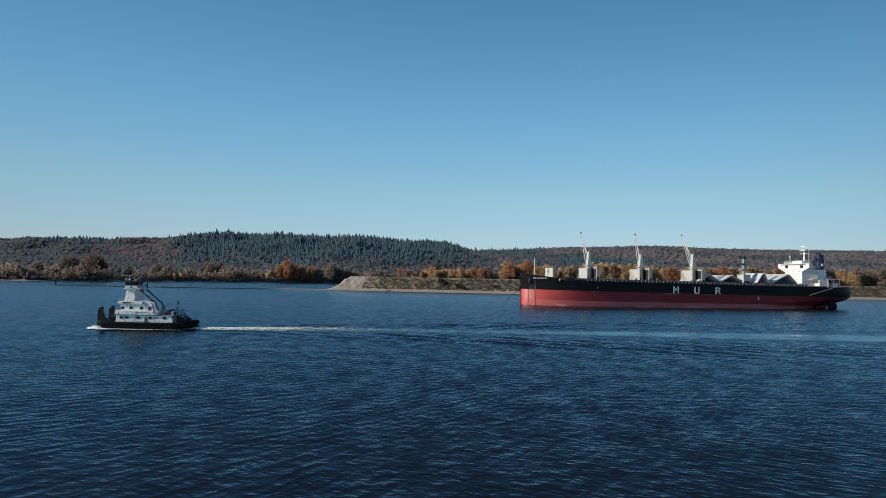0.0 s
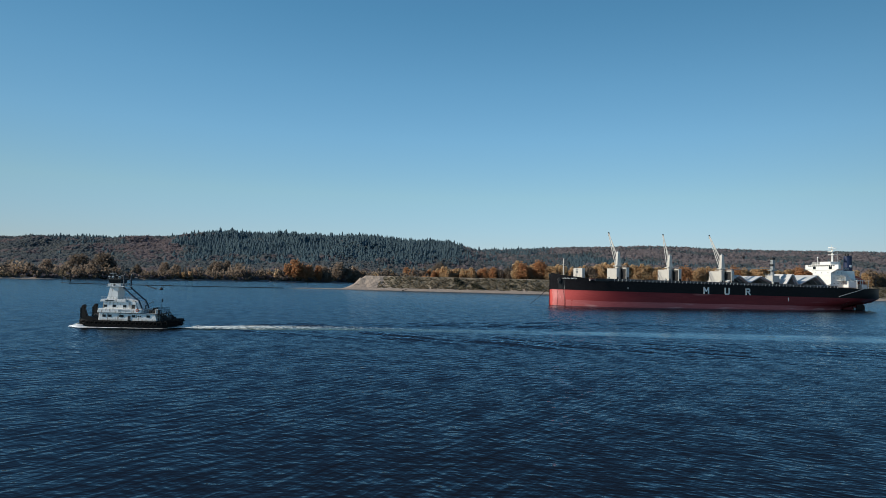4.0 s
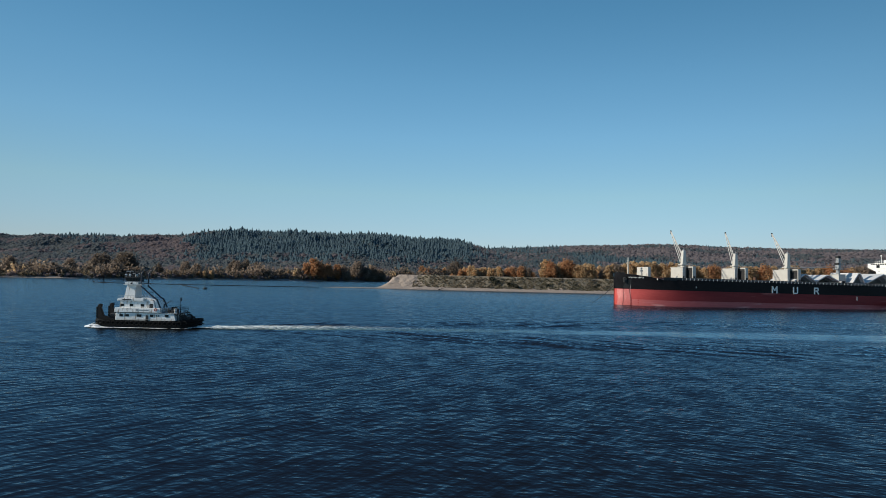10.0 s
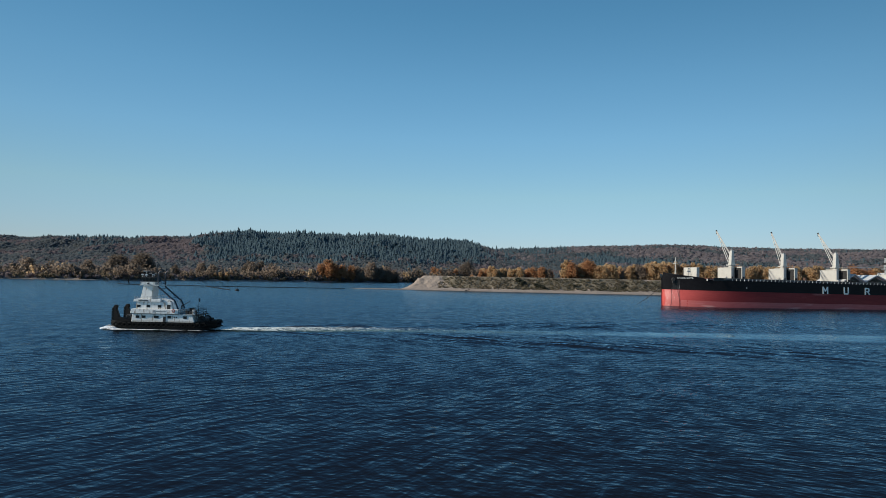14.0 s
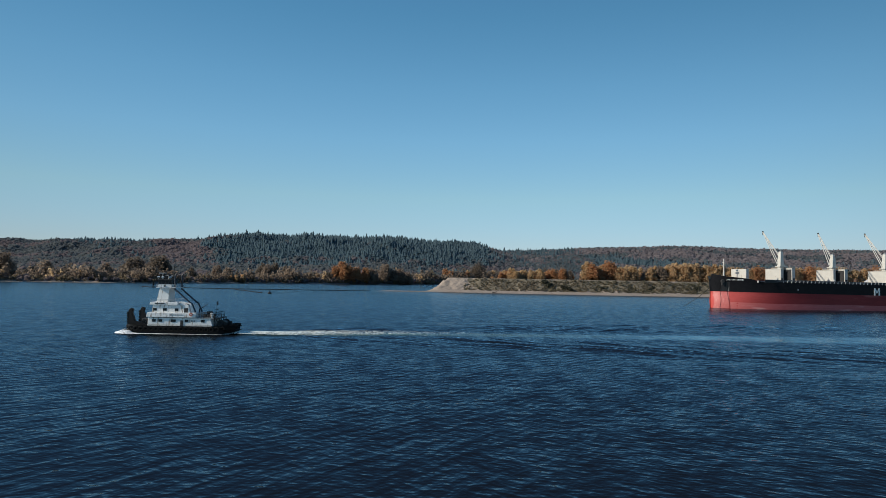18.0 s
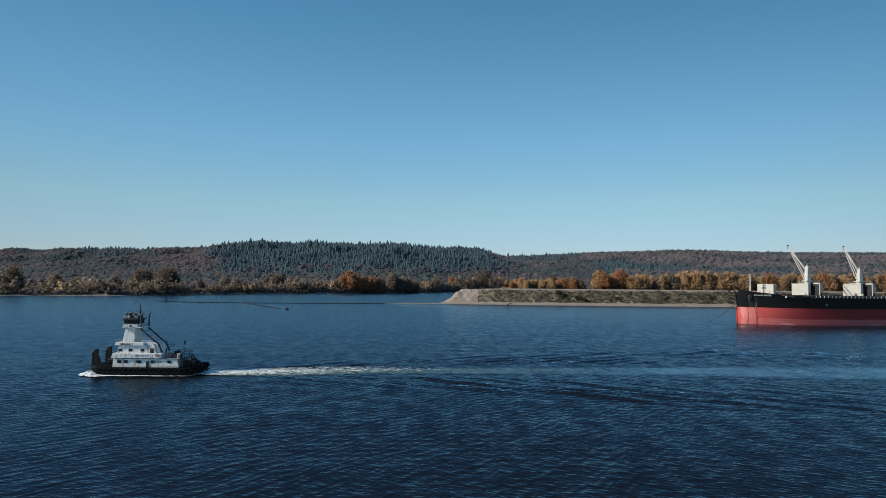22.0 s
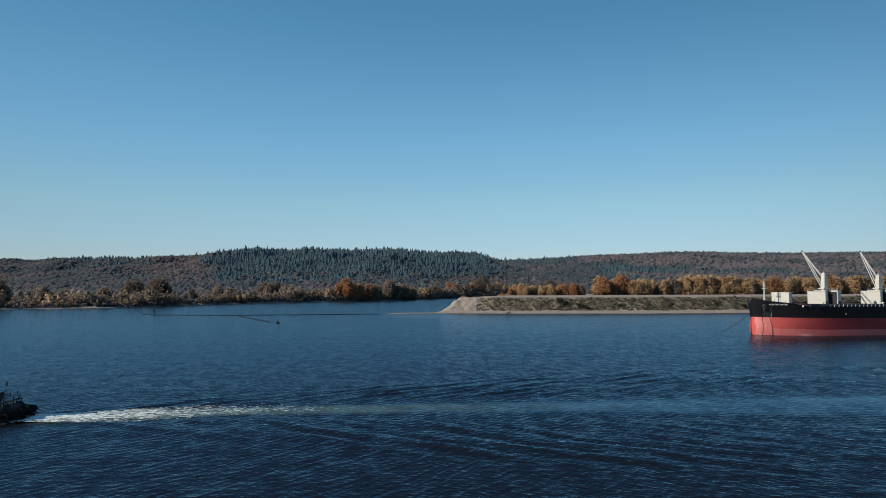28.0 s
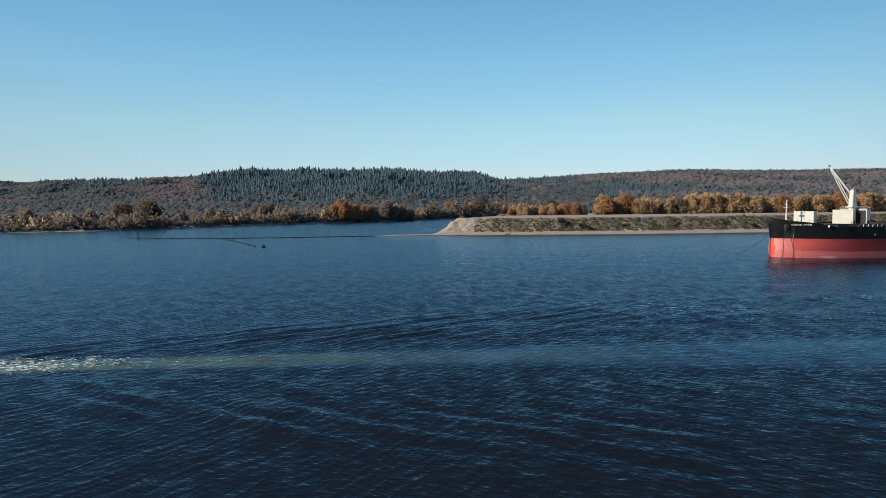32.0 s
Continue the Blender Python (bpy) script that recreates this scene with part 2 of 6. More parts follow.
def foam_material(name, reach, tint, thick):
    """White water: patchy foam that thins out along +x over reach metres and towards the sides."""
    m = bpy.data.materials.new(name)
    m.use_nodes = True
    n, l = m.node_tree.nodes, m.node_tree.links
    b = n["Principled BSDF"]
    b.inputs["Base Color"].default_value = (*tint, 1)
    b.inputs["Roughness"].default_value = 0.6
    co, mp, q, drift = n.new("ShaderNodeTexCoord"), n.new("ShaderNodeMapping"), n.new("ShaderNodeTexNoise"), n.new("ShaderNodeTexCoord")
    drift.name = "river_space"
    l.new(drift.outputs["Object"], mp.inputs[0])
    mp.inputs["Scale"].default_value = (0.55, 1.1, 1)
    q.inputs["Scale"].default_value, q.inputs["Detail"].default_value, q.inputs["Roughness"].default_value = 1.4, 7, 0.66
    q.inputs["Distortion"].default_value = 1.4
    l.new(mp.outputs[0], q.inputs["Vector"])
    sep = n.new("ShaderNodeSeparateXYZ")
    l.new(co.outputs["Object"], sep.inputs[0])
    far = n.new("ShaderNodeMapRange")
    far.inputs["From Min"].default_value, far.inputs["From Max"].default_value = 0, reach
    far.inputs["To Min"].default_value, far.inputs["To Max"].default_value = thick, -0.9
    l.new(sep.outputs[0], far.inputs["Value"])
    edge = n.new("ShaderNodeAttribute")
    edge.attribute_name = "middle"
    k = n.new("ShaderNodeMath")
    k.operation = "MULTIPLY_ADD"
    k.inputs[1].default_value = 0.45
    l.new(edge.outputs["Fac"], k.inputs[0])
    l.new(far.outputs[0], k.inputs[2])
    tot = n.new("ShaderNodeMath")
    tot.operation = "ADD"
    patch = n.new("ShaderNodeMath")
    patch.operation = "MULTIPLY_ADD"
    patch.inputs[1].default_value, patch.inputs[2].default_value = 4.4, -1.72
    l.new(q.outputs[0], patch.inputs[0])
    l.new(patch.outputs[0], tot.inputs[0])
    l.new(k.outputs[0], tot.inputs[1])
    r = n.new("ShaderNodeMapRange")
    r.inputs["From Min"].default_value, r.inputs["From Max"].default_value = 0.74, 1.22
    l.new(tot.outputs[0], r.inputs["Value"])
    l.new(r.outputs[0], b.inputs["Alpha"])
    bp = n.new("ShaderNodeBump")
    bp.inputs["Distance"].default_value = 0.25
    l.new(q.outputs[0], bp.inputs["Height"])
    l.new(bp.outputs[0], b.inputs["Normal"])
    return m


RIPPLES = [(0.05, 1, 0.7, 8, 0.012, 0), (0.9, 2, 0.7, 8, 0.03, 0), (3.2, 2, 0.7, 12, 0.07, 0)]
WATER = water_material("river_water", (0.0078, 0.0090, 0.0098), (0.115, 0.150, 0.085), 0.04, RIPPLES, 0.152, 33, 0.050)
SAND = surface("sand", (0.25, 0.198, 0.158), (0.38, 0.300, 0.240), 0.95, scale=0.45, bump=0.7, size=0.35, spots=((0.22, 0.175, 0.135), 0.40, 0.35))
WET_SAND = surface("wet_sand", (0.07, 0.055, 0.04), (0.15, 0.12, 0.09), 0.6, scale=0.6, bump=0.3, size=0.1)
SOIL = surface("grassy_soil", (0.10, 0.083, 0.056), (0.21, 0.168, 0.115), 0.95, scale=0.12, bump=0.5, size=0.3)
# floor paled as well, so gaps between far trees keep the haze's lightness
BED = surface("forest_floor", (0.15, 0.155, 0.16), (0.24, 0.215, 0.20), 0.95, scale=0.012, bump=0.4, size=0.8)
# needles paled and blued: the haze over the far hill is in this colour
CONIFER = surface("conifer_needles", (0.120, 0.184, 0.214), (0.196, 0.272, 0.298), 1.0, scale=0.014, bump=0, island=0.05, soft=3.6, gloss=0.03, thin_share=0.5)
# brown and olive crowns greyed and blued: distance haze mixed into the colour
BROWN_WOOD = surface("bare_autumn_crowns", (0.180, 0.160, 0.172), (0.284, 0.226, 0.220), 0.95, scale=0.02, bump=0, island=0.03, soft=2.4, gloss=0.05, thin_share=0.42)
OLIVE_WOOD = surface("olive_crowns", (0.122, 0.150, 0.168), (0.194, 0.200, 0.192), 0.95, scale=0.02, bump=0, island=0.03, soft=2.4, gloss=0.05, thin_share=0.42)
# the farthest ridge's brown crowns, paler again for its thicker haze
HAZE_WOOD = surface("leafless_grey_crowns", (0.225, 0.205, 0.216), (0.340, 0.285, 0.280), 0.95, scale=0.012, bump=0, island=0.03, soft=2.4, gloss=0.05, thin_share=0.45)
ORANGE_LEAF = surface("orange_leaves", (0.47, 0.250, 0.125), (0.68, 0.385, 0.205), 0.8, scale=0.3, bump=0, island=0.22, soft=2.2, gloss=0.12, thin_share=0.65)
GOLD_LEAF = surface("golden_leaves", (0.60, 0.425, 0.250), (0.80, 0.585, 0.355), 0.8, scale=0.3, bump=0, island=0.16, soft=3.6, gloss=0.06, thin_share=0.65)
RUST_LEAF = surface("russet_leaves", (0.262, 0.205, 0.160), (0.400, 0.305, 0.228), 0.85, scale=0.3, bump=0, island=0.10, soft=2.0, gloss=0.08, thin_share=0.55)
GREEN_LEAF = surface("late_olive_leaves", (0.176, 0.142, 0.112), (0.280, 0.220, 0.166), 0.8, scale=0.3, bump=0, island=0.10, soft=2.6, gloss=0.06, thin_share=0.55)
SHRUB = surface("dry_shrub_leaves", (0.155, 0.122, 0.080), (0.28, 0.216, 0.142), 0.9, scale=0.2, bump=0, island=0.5, soft=0.8, gloss=0.15)
WEED = surface("green_weed_leaves", (0.115, 0.100, 0.062), (0.205, 0.176, 0.108), 0.9, scale=0.2, bump=0, island=0.5, soft=0.8, gloss=0.15)
DARK_LEAF = surface("dark_bush_leaves", (0.030, 0.032, 0.020), (0.075, 0.070, 0.042), 0.9, scale=0.3, bump=0, island=0.5, soft=0.8)
BARK = surface("bark", (0.06, 0.045, 0.03), (0.14, 0.11, 0.08), 0.9, scale=1.5, stretch=(1, 1, 0.2), bump=0.5, size=0.05)
HULL_BLACK = surface("black_hull_paint", (0.0065, 0.006, 0.0072), (0.014, 0.013, 0.015), 0.38, scale=0.12, stretch=(0.4, 1, 1), bump=0.15, size=0.05, spots=((0.03, 0.026, 0.024), 0.22, 0.25), gloss=0.12)
# the sun that the bow catches is painted in, over paler worn paint
HULL_RED = surface("red_antifouling_paint", (0.155, 0.018, 0.022), (0.245, 0.033, 0.034), 0.36, scale=0.10, stretch=(0.3, 1, 2.5), bump=0.15, size=0.05, spots=((0.36, 0.11, 0.10), 0.34, 0.16), gloss=0.16, sunlit_worn=((0.50, 0.085, 0.075), 30))
# faded paint, lightened further for light thrown up by the ripples
HULL_PALE = surface("faded_red_paint", (0.30, 0.048, 0.052), (0.44, 0.105, 0.105), 0.5, scale=0.10, stretch=(0.3, 1, 2.5), bump=0.1, size=0.03, spots=((0.52, 0.24, 0.23), 0.42, 0.22), sunlit_worn=((0.55, 0.13, 0.115), 26))
# ground tone follows the sun-brightened bow; the pale spots are scrapes
HULL_SCUFF = surface("scraped_red_paint", (0.47, 0.090, 0.082), (0.58, 0.180, 0.158), 0.42, scale=0.35, stretch=(1, 1, 0.6), bump=0.15, size=0.05, spots=((0.60, 0.32, 0.28), 0.40, 0.9))
BLACK_SCUFF = surface("scraped_black_paint", (0.006, 0.006, 0.007), (0.020, 0.020, 0.021), 0.4, scale=0.3, stretch=(1.6, 1, 0.25), bump=0.15, size=0.05, spots=((0.30, 0.29, 0.28), 0.48, 0.5), gloss=0.35)
SHIP_WHITE = surface("ship_white_paint", (0.70, 0.68, 0.63), (0.82, 0.80, 0.75), 0.5, scale=0.4, bump=0.08, spots=((0.45, 0.30, 0.2), 0.30, 0.8))
CREAM = surface("cream_deckhouse_paint", (0.44, 0.415, 0.37), (0.55, 0.525, 0.47), 0.55, scale=0.4, bump=0.08, spots=((0.34, 0.25, 0.18), 0.34, 0.7))
GREY_STEEL = surface("grey_steel", (0.20, 0.21, 0.215), (0.34, 0.35, 0.35), 0.5, scale=0.8, bump=0.1)
DARK_STEEL = surface("dark_steel", (0.018, 0.019, 0.021), (0.05, 0.048, 0.046), 0.55, scale=1.0, bump=0.15, spots=((0.09, 0.05, 0.03), 0.3, 1.5), gloss=0.2)
HATCH_GREY = surface("hatch_cover_paint", (0.42, 0.42, 0.41), (0.58, 0.57, 0.55), 0.6, scale=0.5, bump=0.1, spots=((0.3, 0.2, 0.13), 0.32, 0.7))
RED_DECK = surface("oxide_deck_paint", (0.12, 0.035, 0.025), (0.2, 0.06, 0.04), 0.8, scale=0.5, bump=0.1)
BLUE_PAINT = surface("blue_funnel_paint", (0.008, 0.014, 0.048), (0.013, 0.022, 0.068), 0.4, scale=0.6, bump=0.08)
GLASS = surface("dark_window_glass", (0.008, 0.010, 0.012), (0.02, 0.024, 0.028), 0.08, scale=2.0, bump=0, gloss=0.22)
TUG_WHITE = surface("tug_white_paint", (0.68, 0.665, 0.63), (0.83, 0.815, 0.78), 0.45, scale=0.9, stretch=(1.5, 1.5, 0.4), bump=0.06, spots=((0.36, 0.30, 0.24), 0.455, 1.5))
TUG_BLACK = surface("tug_hull_paint", (0.004, 0.004, 0.004), (0.012, 0.011, 0.011), 0.6, scale=1.2, bump=0.25, spots=((0.030, 0.022, 0.017), 0.30, 1.1), gloss=0.2)
RUBBER = surface("fender_rubber", (0.003, 0.003, 0.003), (0.011, 0.0105, 0.010), 0.9, scale=2.0, bump=0.4, gloss=0.2)
LETTER = surface("letter_paint", (0.66, 0.66, 0.64), (0.78, 0.78, 0.75), 0.5, scale=1.0, bump=0.05)
RUST = surface("rusty_iron", (0.05, 0.028, 0.018), (0.12, 0.06, 0.035), 0.85, scale=2.0, bump=0.4)
SAFETY = surface("life_ring_orange", (0.36, 0.065, 0.025), (0.48, 0.10, 0.04), 0.5, scale=4.0, bump=0.05)
BLUE_GREY = surface("navy_pipe_paint", (0.013, 0.019, 0.032), (0.032, 0.040, 0.058), 0.45, scale=2.0, bump=0.08)
LOGWOOD = surface("wet_log_wood", (0.005, 0.005, 0.005), (0.014, 0.012, 0.011), 0.95, scale=1.2, stretch=(0.2, 1, 1), bump=0.4, size=0.04, gloss=0.2)
FOAM = foam_material("churned_foam", 80, (0.88, 0.90, 0.81), 0.82)
BOW_FOAM = foam_material("bow_foam", 40, (0.92, 0.93, 0.92), 0.66)


# ---------------------------------------------------------------- mesh helpers
def part(name, bm, material, parent, label="", smooth=False):
    """Links a bmesh as one mesh object under a thing or a part."""
    me = bpy.data.meshes.new(name)
    bm.to_mesh(me)
    bm.free()
    me.materials.append(material)
    if smooth:
        me.shade_smooth()
    ob = new(name, me)
    ob.parent = parent
    return tagged(ob, label)


def islands(bm):
    """The loose pieces of a bmesh, each as a bmesh of its own."""
    left, out = set(bm.verts), []
    while left:
        todo, near = [left.pop()], []
        while todo:
            v = todo.pop()
            near.append(v)
            for g in v.link_edges:
                o = g.other_vert(v)
                if o in left:
                    left.discard(o)
                    todo.append(o)
        one = bmesh.new()
        twin = {v: one.verts.new(v.co) for v in sorted(near, key=lambda v: v.index)}
        for f in {f for v in near for f in v.link_faces}:
            one.faces.new([twin[v] for v in f.verts])
        out.append((sum(v.co.x for v in one.verts), one))
    bm.free()
    return [one for _, one in sorted(out, key=lambda q: q[0])]


def each(name, bm, material, parent):
    """Every loose piece of a bmesh as a part of its own."""
    for one in islands(bm):
        part(name, one, material, parent)


def railing(name, bm, material, parent):
    """The long bars of a railing as one part, and each upright as another."""
    bars = bmesh.new()
    for one in islands(bm):
        size = [max(v.co[i] for v in one.verts) - min(v.co[i] for v in one.verts) for i in range(3)]
        if size[2] > 0.4 and size[2] > 2 * max(size[0], size[1]):
            part("rail_post", one, material, parent)
            continue
        twin = {v: bars.verts.new(v.co) for v in one.verts}
        for f in one.faces:
            bars.faces.new([twin[v] for v in f.verts])
        one.free()
    return part(name, bars, material, parent)


def again(ob, m, parent=None):
    """The same mesh once more, as an object of its own."""
    o = new(ob.name.split(".")[0], ob.data)
    o.parent = parent or ob.parent
    o.matrix_basis = m
    if "label" in ob:
        o["label"] = ob["label"]
    return o


def sheet(name, verts, faces, material, smooth=False):
    me = bpy.data.meshes.new(name)
    verts, faces = np.asarray(verts, np.float32), np.asarray(faces, np.int32)
    me.vertices.add(len(verts))
    me.vertices.foreach_set("co", verts.ravel())
    k = faces.shape[1]
    me.loops.add(faces.size)
    me.loops.foreach_set("vertex_index", faces.ravel())
    me.polygons.add(len(faces))
    me.polygons.foreach_set("loop_start", np.arange(0, faces.size, k, dtype=np.int32))
    me.materials.append(material)
    me.update(calc_edges=True)
    me.validate()
    if smooth:
        me.shade_smooth()
    return new(name, me)


def box(bm, x0, x1, y0, y1, z0, z1, bevel=0.0, top=None):
    """A block; top: (x0, x1, y0, y1) of its upper face where that differs."""
    a = (x0, x1, y0, y1)
    b = top or a
    vs = [bm.verts.new((p[i], p[2 + j], z)) for p, z in ((a, z0), (b, z1)) for j in (0, 1) for i in (0, 1)]
    fs = [bm.faces.new([vs[i] for i in q]) for q in ((0, 2, 3, 1), (4, 5, 7, 6), (0, 1, 5, 4), (1, 3, 7, 5), (3, 2, 6, 7), (2, 0, 4, 6))]
    if bevel:
        edges = list({e for f in fs for e in f.edges})
        bmesh.ops.bevel(bm, geom=edges, offset=bevel, segments=1, affect="EDGES")
    return bm


def tube(bm, p, q, r, r2=None, sides=8):
    p, q = Vector(p), Vector(q)
    d = q - p
    m = Matrix.Translation((p + q) / 2) @ d.to_track_quat("Z", "Y").to_matrix().to_4x4()
    bmesh.ops.create_cone(bm, cap_ends=True, segments=sides, radius1=r, radius2=r if r2 is None else r2, depth=d.length, matrix=m)
    return bm


def ring(bm, centre, r, thick, turn=Matrix(), n=14, k=6):
    """A tyre or life ring."""
    vs = []
    for i in range(n):
        a = 2 * math.pi * i / n
        row = []
        for j in range(k):
            b = 2 * math.pi * j / k
            v = Vector(((r + thick * math.cos(b)) * math.cos(a), (r + thick * math.cos(b)) * math.sin(a), thick * math.sin(b)))
            row.append(bm.verts.new(Vector(centre) + turn @ v))
        vs.append(row)
    for i in range(n):
        for j in range(k):
            bm.faces.new((vs[i][j], vs[(i + 1) % n][j], vs[(i + 1) % n][(j + 1) % k], vs[i][(j + 1) % k]))
    return bm


def plate(bm, outline, y0, y1, bevel=0.0):
    """A plate with that outline in x and z, from y0 to y1."""
    a = [bm.verts.new((x, y0, z)) for x, z in outline]
    b = [bm.verts.new((x, y1, z)) for x, z in outline]
    n = len(outline)
    fs = [bm.faces.new(a), bm.faces.new(b[::-1])] + [bm.faces.new((a[i], b[i], b[(i + 1) % n], a[(i + 1) % n])) for i in range(n)]
    bmesh.ops.recalc_face_normals(bm, faces=fs)
    if bevel:
        bmesh.ops.bevel(bm, geom=list({e for f in fs for e in f.edges}), offset=bevel, segments=1, affect="EDGES")
    return bm


def smooth_step(a, b, v):
    u = np.clip((v - a) / (b - a), 0, 1)
    return u * u * (3 - 2 * u)


def ripple(x, y, size, seed=0):
    """A cheap smooth noise, about -1 to 1, for arrays."""
    r = np.random.RandomState(seed)
    v = np.zeros_like(x, dtype=float)
    for k in range(7):
        a, f = r.uniform(0, 6.28), (0.6 + 0.32 * k) / size
        v += np.sin(6.28 * f * (x * math.cos(a) + y * math.sin(a)) + r.uniform(0, 6.28)) / (1 + 0.35 * k)
    return v / 2.6


# ---------------------------------------------------------------- river and land
def far_shore(x):
    return np.interp(x, (-5000, -1500, -574, -473, -430, -390, -330, -260, -196, -136, -60, 100, 5000),
                     (-1200, 250, 690, 735, 785, 880, 950, 1010, 1060, 1150, 1320, 1400, 1500))


def left_ridge(x):
    return np.interp(x, (-4800, -2600, -1940, -1700, -1510, -1440, -1000, -910, -810, -450, -320, -180, 10, 75, 145, 330, 600),
                     (95, 112, 118, 124, 142, 133, 141, 153, 162, 161, 160, 150, 144, 127, 108, 62, 20))


def right_ridge(x):
    return np.interp(x, (-600, 180, 300, 420, 550, 750, 910, 1060, 1320, 1850, 4800), (60, 126, 130, 139, 148, 155, 163, 159, 155, 157, 150))


def land(x, y):
    """Height of the far bank and the hills."""
    d = y - far_shore(x) + 5 * ripple(x, y, 60, 3)
    z = np.where(d < 0, np.maximum(-6, d * 0.15), 3.2 * smooth_step(-2, 26, d) + 1.5 * smooth_step(20, 200, d))
    foot = np.maximum(far_shore(x) + 140, 1180 + 0.05 * np.abs(x))
    up = smooth_step(0, 1, np.clip((y - foot) / (2480 - foot), 0, 1)) * (1 - 0.35 * smooth_step(2480, 3600, y))
    h1 = (left_ridge(x) + 2 - 5 * smooth_step(-1000, -1500, x)) * up * (0.95 + 0.2 * ripple(x, y, 330, 5) * (1 - smooth_step(2100, 2450, y)))
    up2 = smooth_step(0, 1, np.clip((y - 1500) / 1300, 0, 1)) * (1 - 0.3 * smooth_step(2850, 4200, y))
    h2 = (right_ridge(x) + 12) * up2 * (0.94 + 0.06 * ripple(x, y, 500, 8) * (1 - smooth_step(2400, 2760, y)))
    return z + np.where(d > 0, np.maximum(np.maximum(h1, h2) - 4, 0), 0)


def grid(xs, ys, height):
    X, Y = np.meshgrid(xs, ys)
    V = np.stack([X.ravel(), Y.ravel(), height(X, Y).ravel()], 1)
    w = len(xs)
    i = (np.arange(len(ys) - 1)[:, None] * w + np.arange(w - 1)[None, :]).ravel()
    return V, np.stack([i, i + 1, i + w + 1, i + w], 1)


def steps(*stops):
    """Even steps between stops: (from, to, step), ..."""
    return np.unique(np.concatenate([np.arange(a, b + 0.1, s) for a, b, s in stops]))


V, F = grid(steps((-8000, -2400, 280), (-2400, 1600, 20), (1600, 8000, 280)), steps((-4000, 500, 300), (500, 1400, 9), (1400, 2900, 24), (2900, 8000, 300)), land)
ground = sheet("ground", V, F, BED, True)
ground.data.materials.append(SAND)
ground.data.polygons.foreach_set("material_index", ((V[F].mean(1)[:, 2] < 1.3) & (V[F].mean(1)[:, 0] < -330)).astype(np.int32))
tagged(ground, "dark forest floor of the far river bank and hills", "ground", kind="structure")

V, F = grid(np.linspace(-9000, 9000, 19), np.linspace(-9000, 9000, 19), lambda x, y: 0 * x)
water = tagged(sheet("water", V, F, WATER), "rippled dark blue river water", "water", kind="structure")


for m in (WATER, FOAM, BOW_FOAM):
    m.node_tree.nodes["river_space"].object = water


def island_shore(x):
    return np.interp(x, (-145, -95, -48, 0, 60, 140, 250, 369, 420, 600, 1200), (536, 534, 525, 521, 518, 523, 543, 565, 573, 610, 760))


def island(x, y):
    """Height of the dredged sand bank: beach, steep face and flat top, with a low spit at its end."""
    n1 = ripple(x, y, 16, 11)
    d = y - island_shore(x) + 1.2 * ripple(x, y, 22, 2)
    side = (x - (-111 + (y - 543) * 0.42)) * 0.92 + 0.9 * ripple(x, y, 12, 4) + 0.8 * ripple(x, y, 4.5, 14)
    beach = 2.3 * smooth_step(0, 20, d)
    face = 10.4 * np.clip((d - 17 + 1.1 * n1 + 0.7 * ripple(x, y, 5, 16)) / 19, 0, 1) ** 1.1
    bluff = (beach + face) * np.clip(side / 13.5, 0, 1) ** 0.9
    top = 12.7 + 0.15 * n1 - 3.5 * smooth_step(690, 760, y)
    spit = 1.1 * np.exp(-((y - np.interp(x, (-157, -100), (536, 545))) / 6.0) ** 2) * smooth_step(-159, -133, x) * (1 - smooth_step(-80, -60, x)) - 0.35
    back = smooth_step(0, 40, (1180 - y) + 0 * x)
    gully = np.maximum(0, ripple(0.35 * x, y, 3.4, 17) + 0.4 * ripple(x, y, 7, 18)) + np.maximum(0, ripple(x, 0.3 * y, 3.8, 19)) * 0.6
    z = np.minimum(bluff, top) * back
    z -= 0.75 * gully * smooth_step(1.2, 3.5, z) * (1 - smooth_step(10.5, 12.4, z))
    inside = (d > -4) & (side > -4)
    return np.maximum(np.where(inside, np.maximum(z, np.where((d > 0) & (side > 0), 0, -0.6)), -3.0), spit)


V, F = grid(steps((-172.8, -40, 0.8), (-40, 220, 1.6), (220, 520, 4), (520, 1400, 40)), steps((495, 590, 1.0), (590, 800, 6), (800, 1240, 40)), island)
bank = sheet("sand_bank", V, F, SAND, True)
bank.data.materials.append(SOIL)
bank.data.materials.append(WET_SAND)
mid = V[F].mean(1)
above = mid[:, 1] - island_shore(mid[:, 0])
grass = (above > 18 + 1.5 * ripple(mid[:, 0], mid[:, 1], 14, 71)) & (above < 36.5 + 0.8 * ripple(mid[:, 0], mid[:, 1], 9, 72)) & (mid[:, 0] > -64 + 7 * ripple(mid[:, 0], mid[:, 1], 10, 73))
kind = np.where(mid[:, 2] < 0.32, 2, np.where(grass, 1, 0))
bank.data.polygons.foreach_set("material_index", kind.astype(np.int32))
tagged(bank, "pale dredged sand bank with a narrow beach", "sand bank", kind="structure")


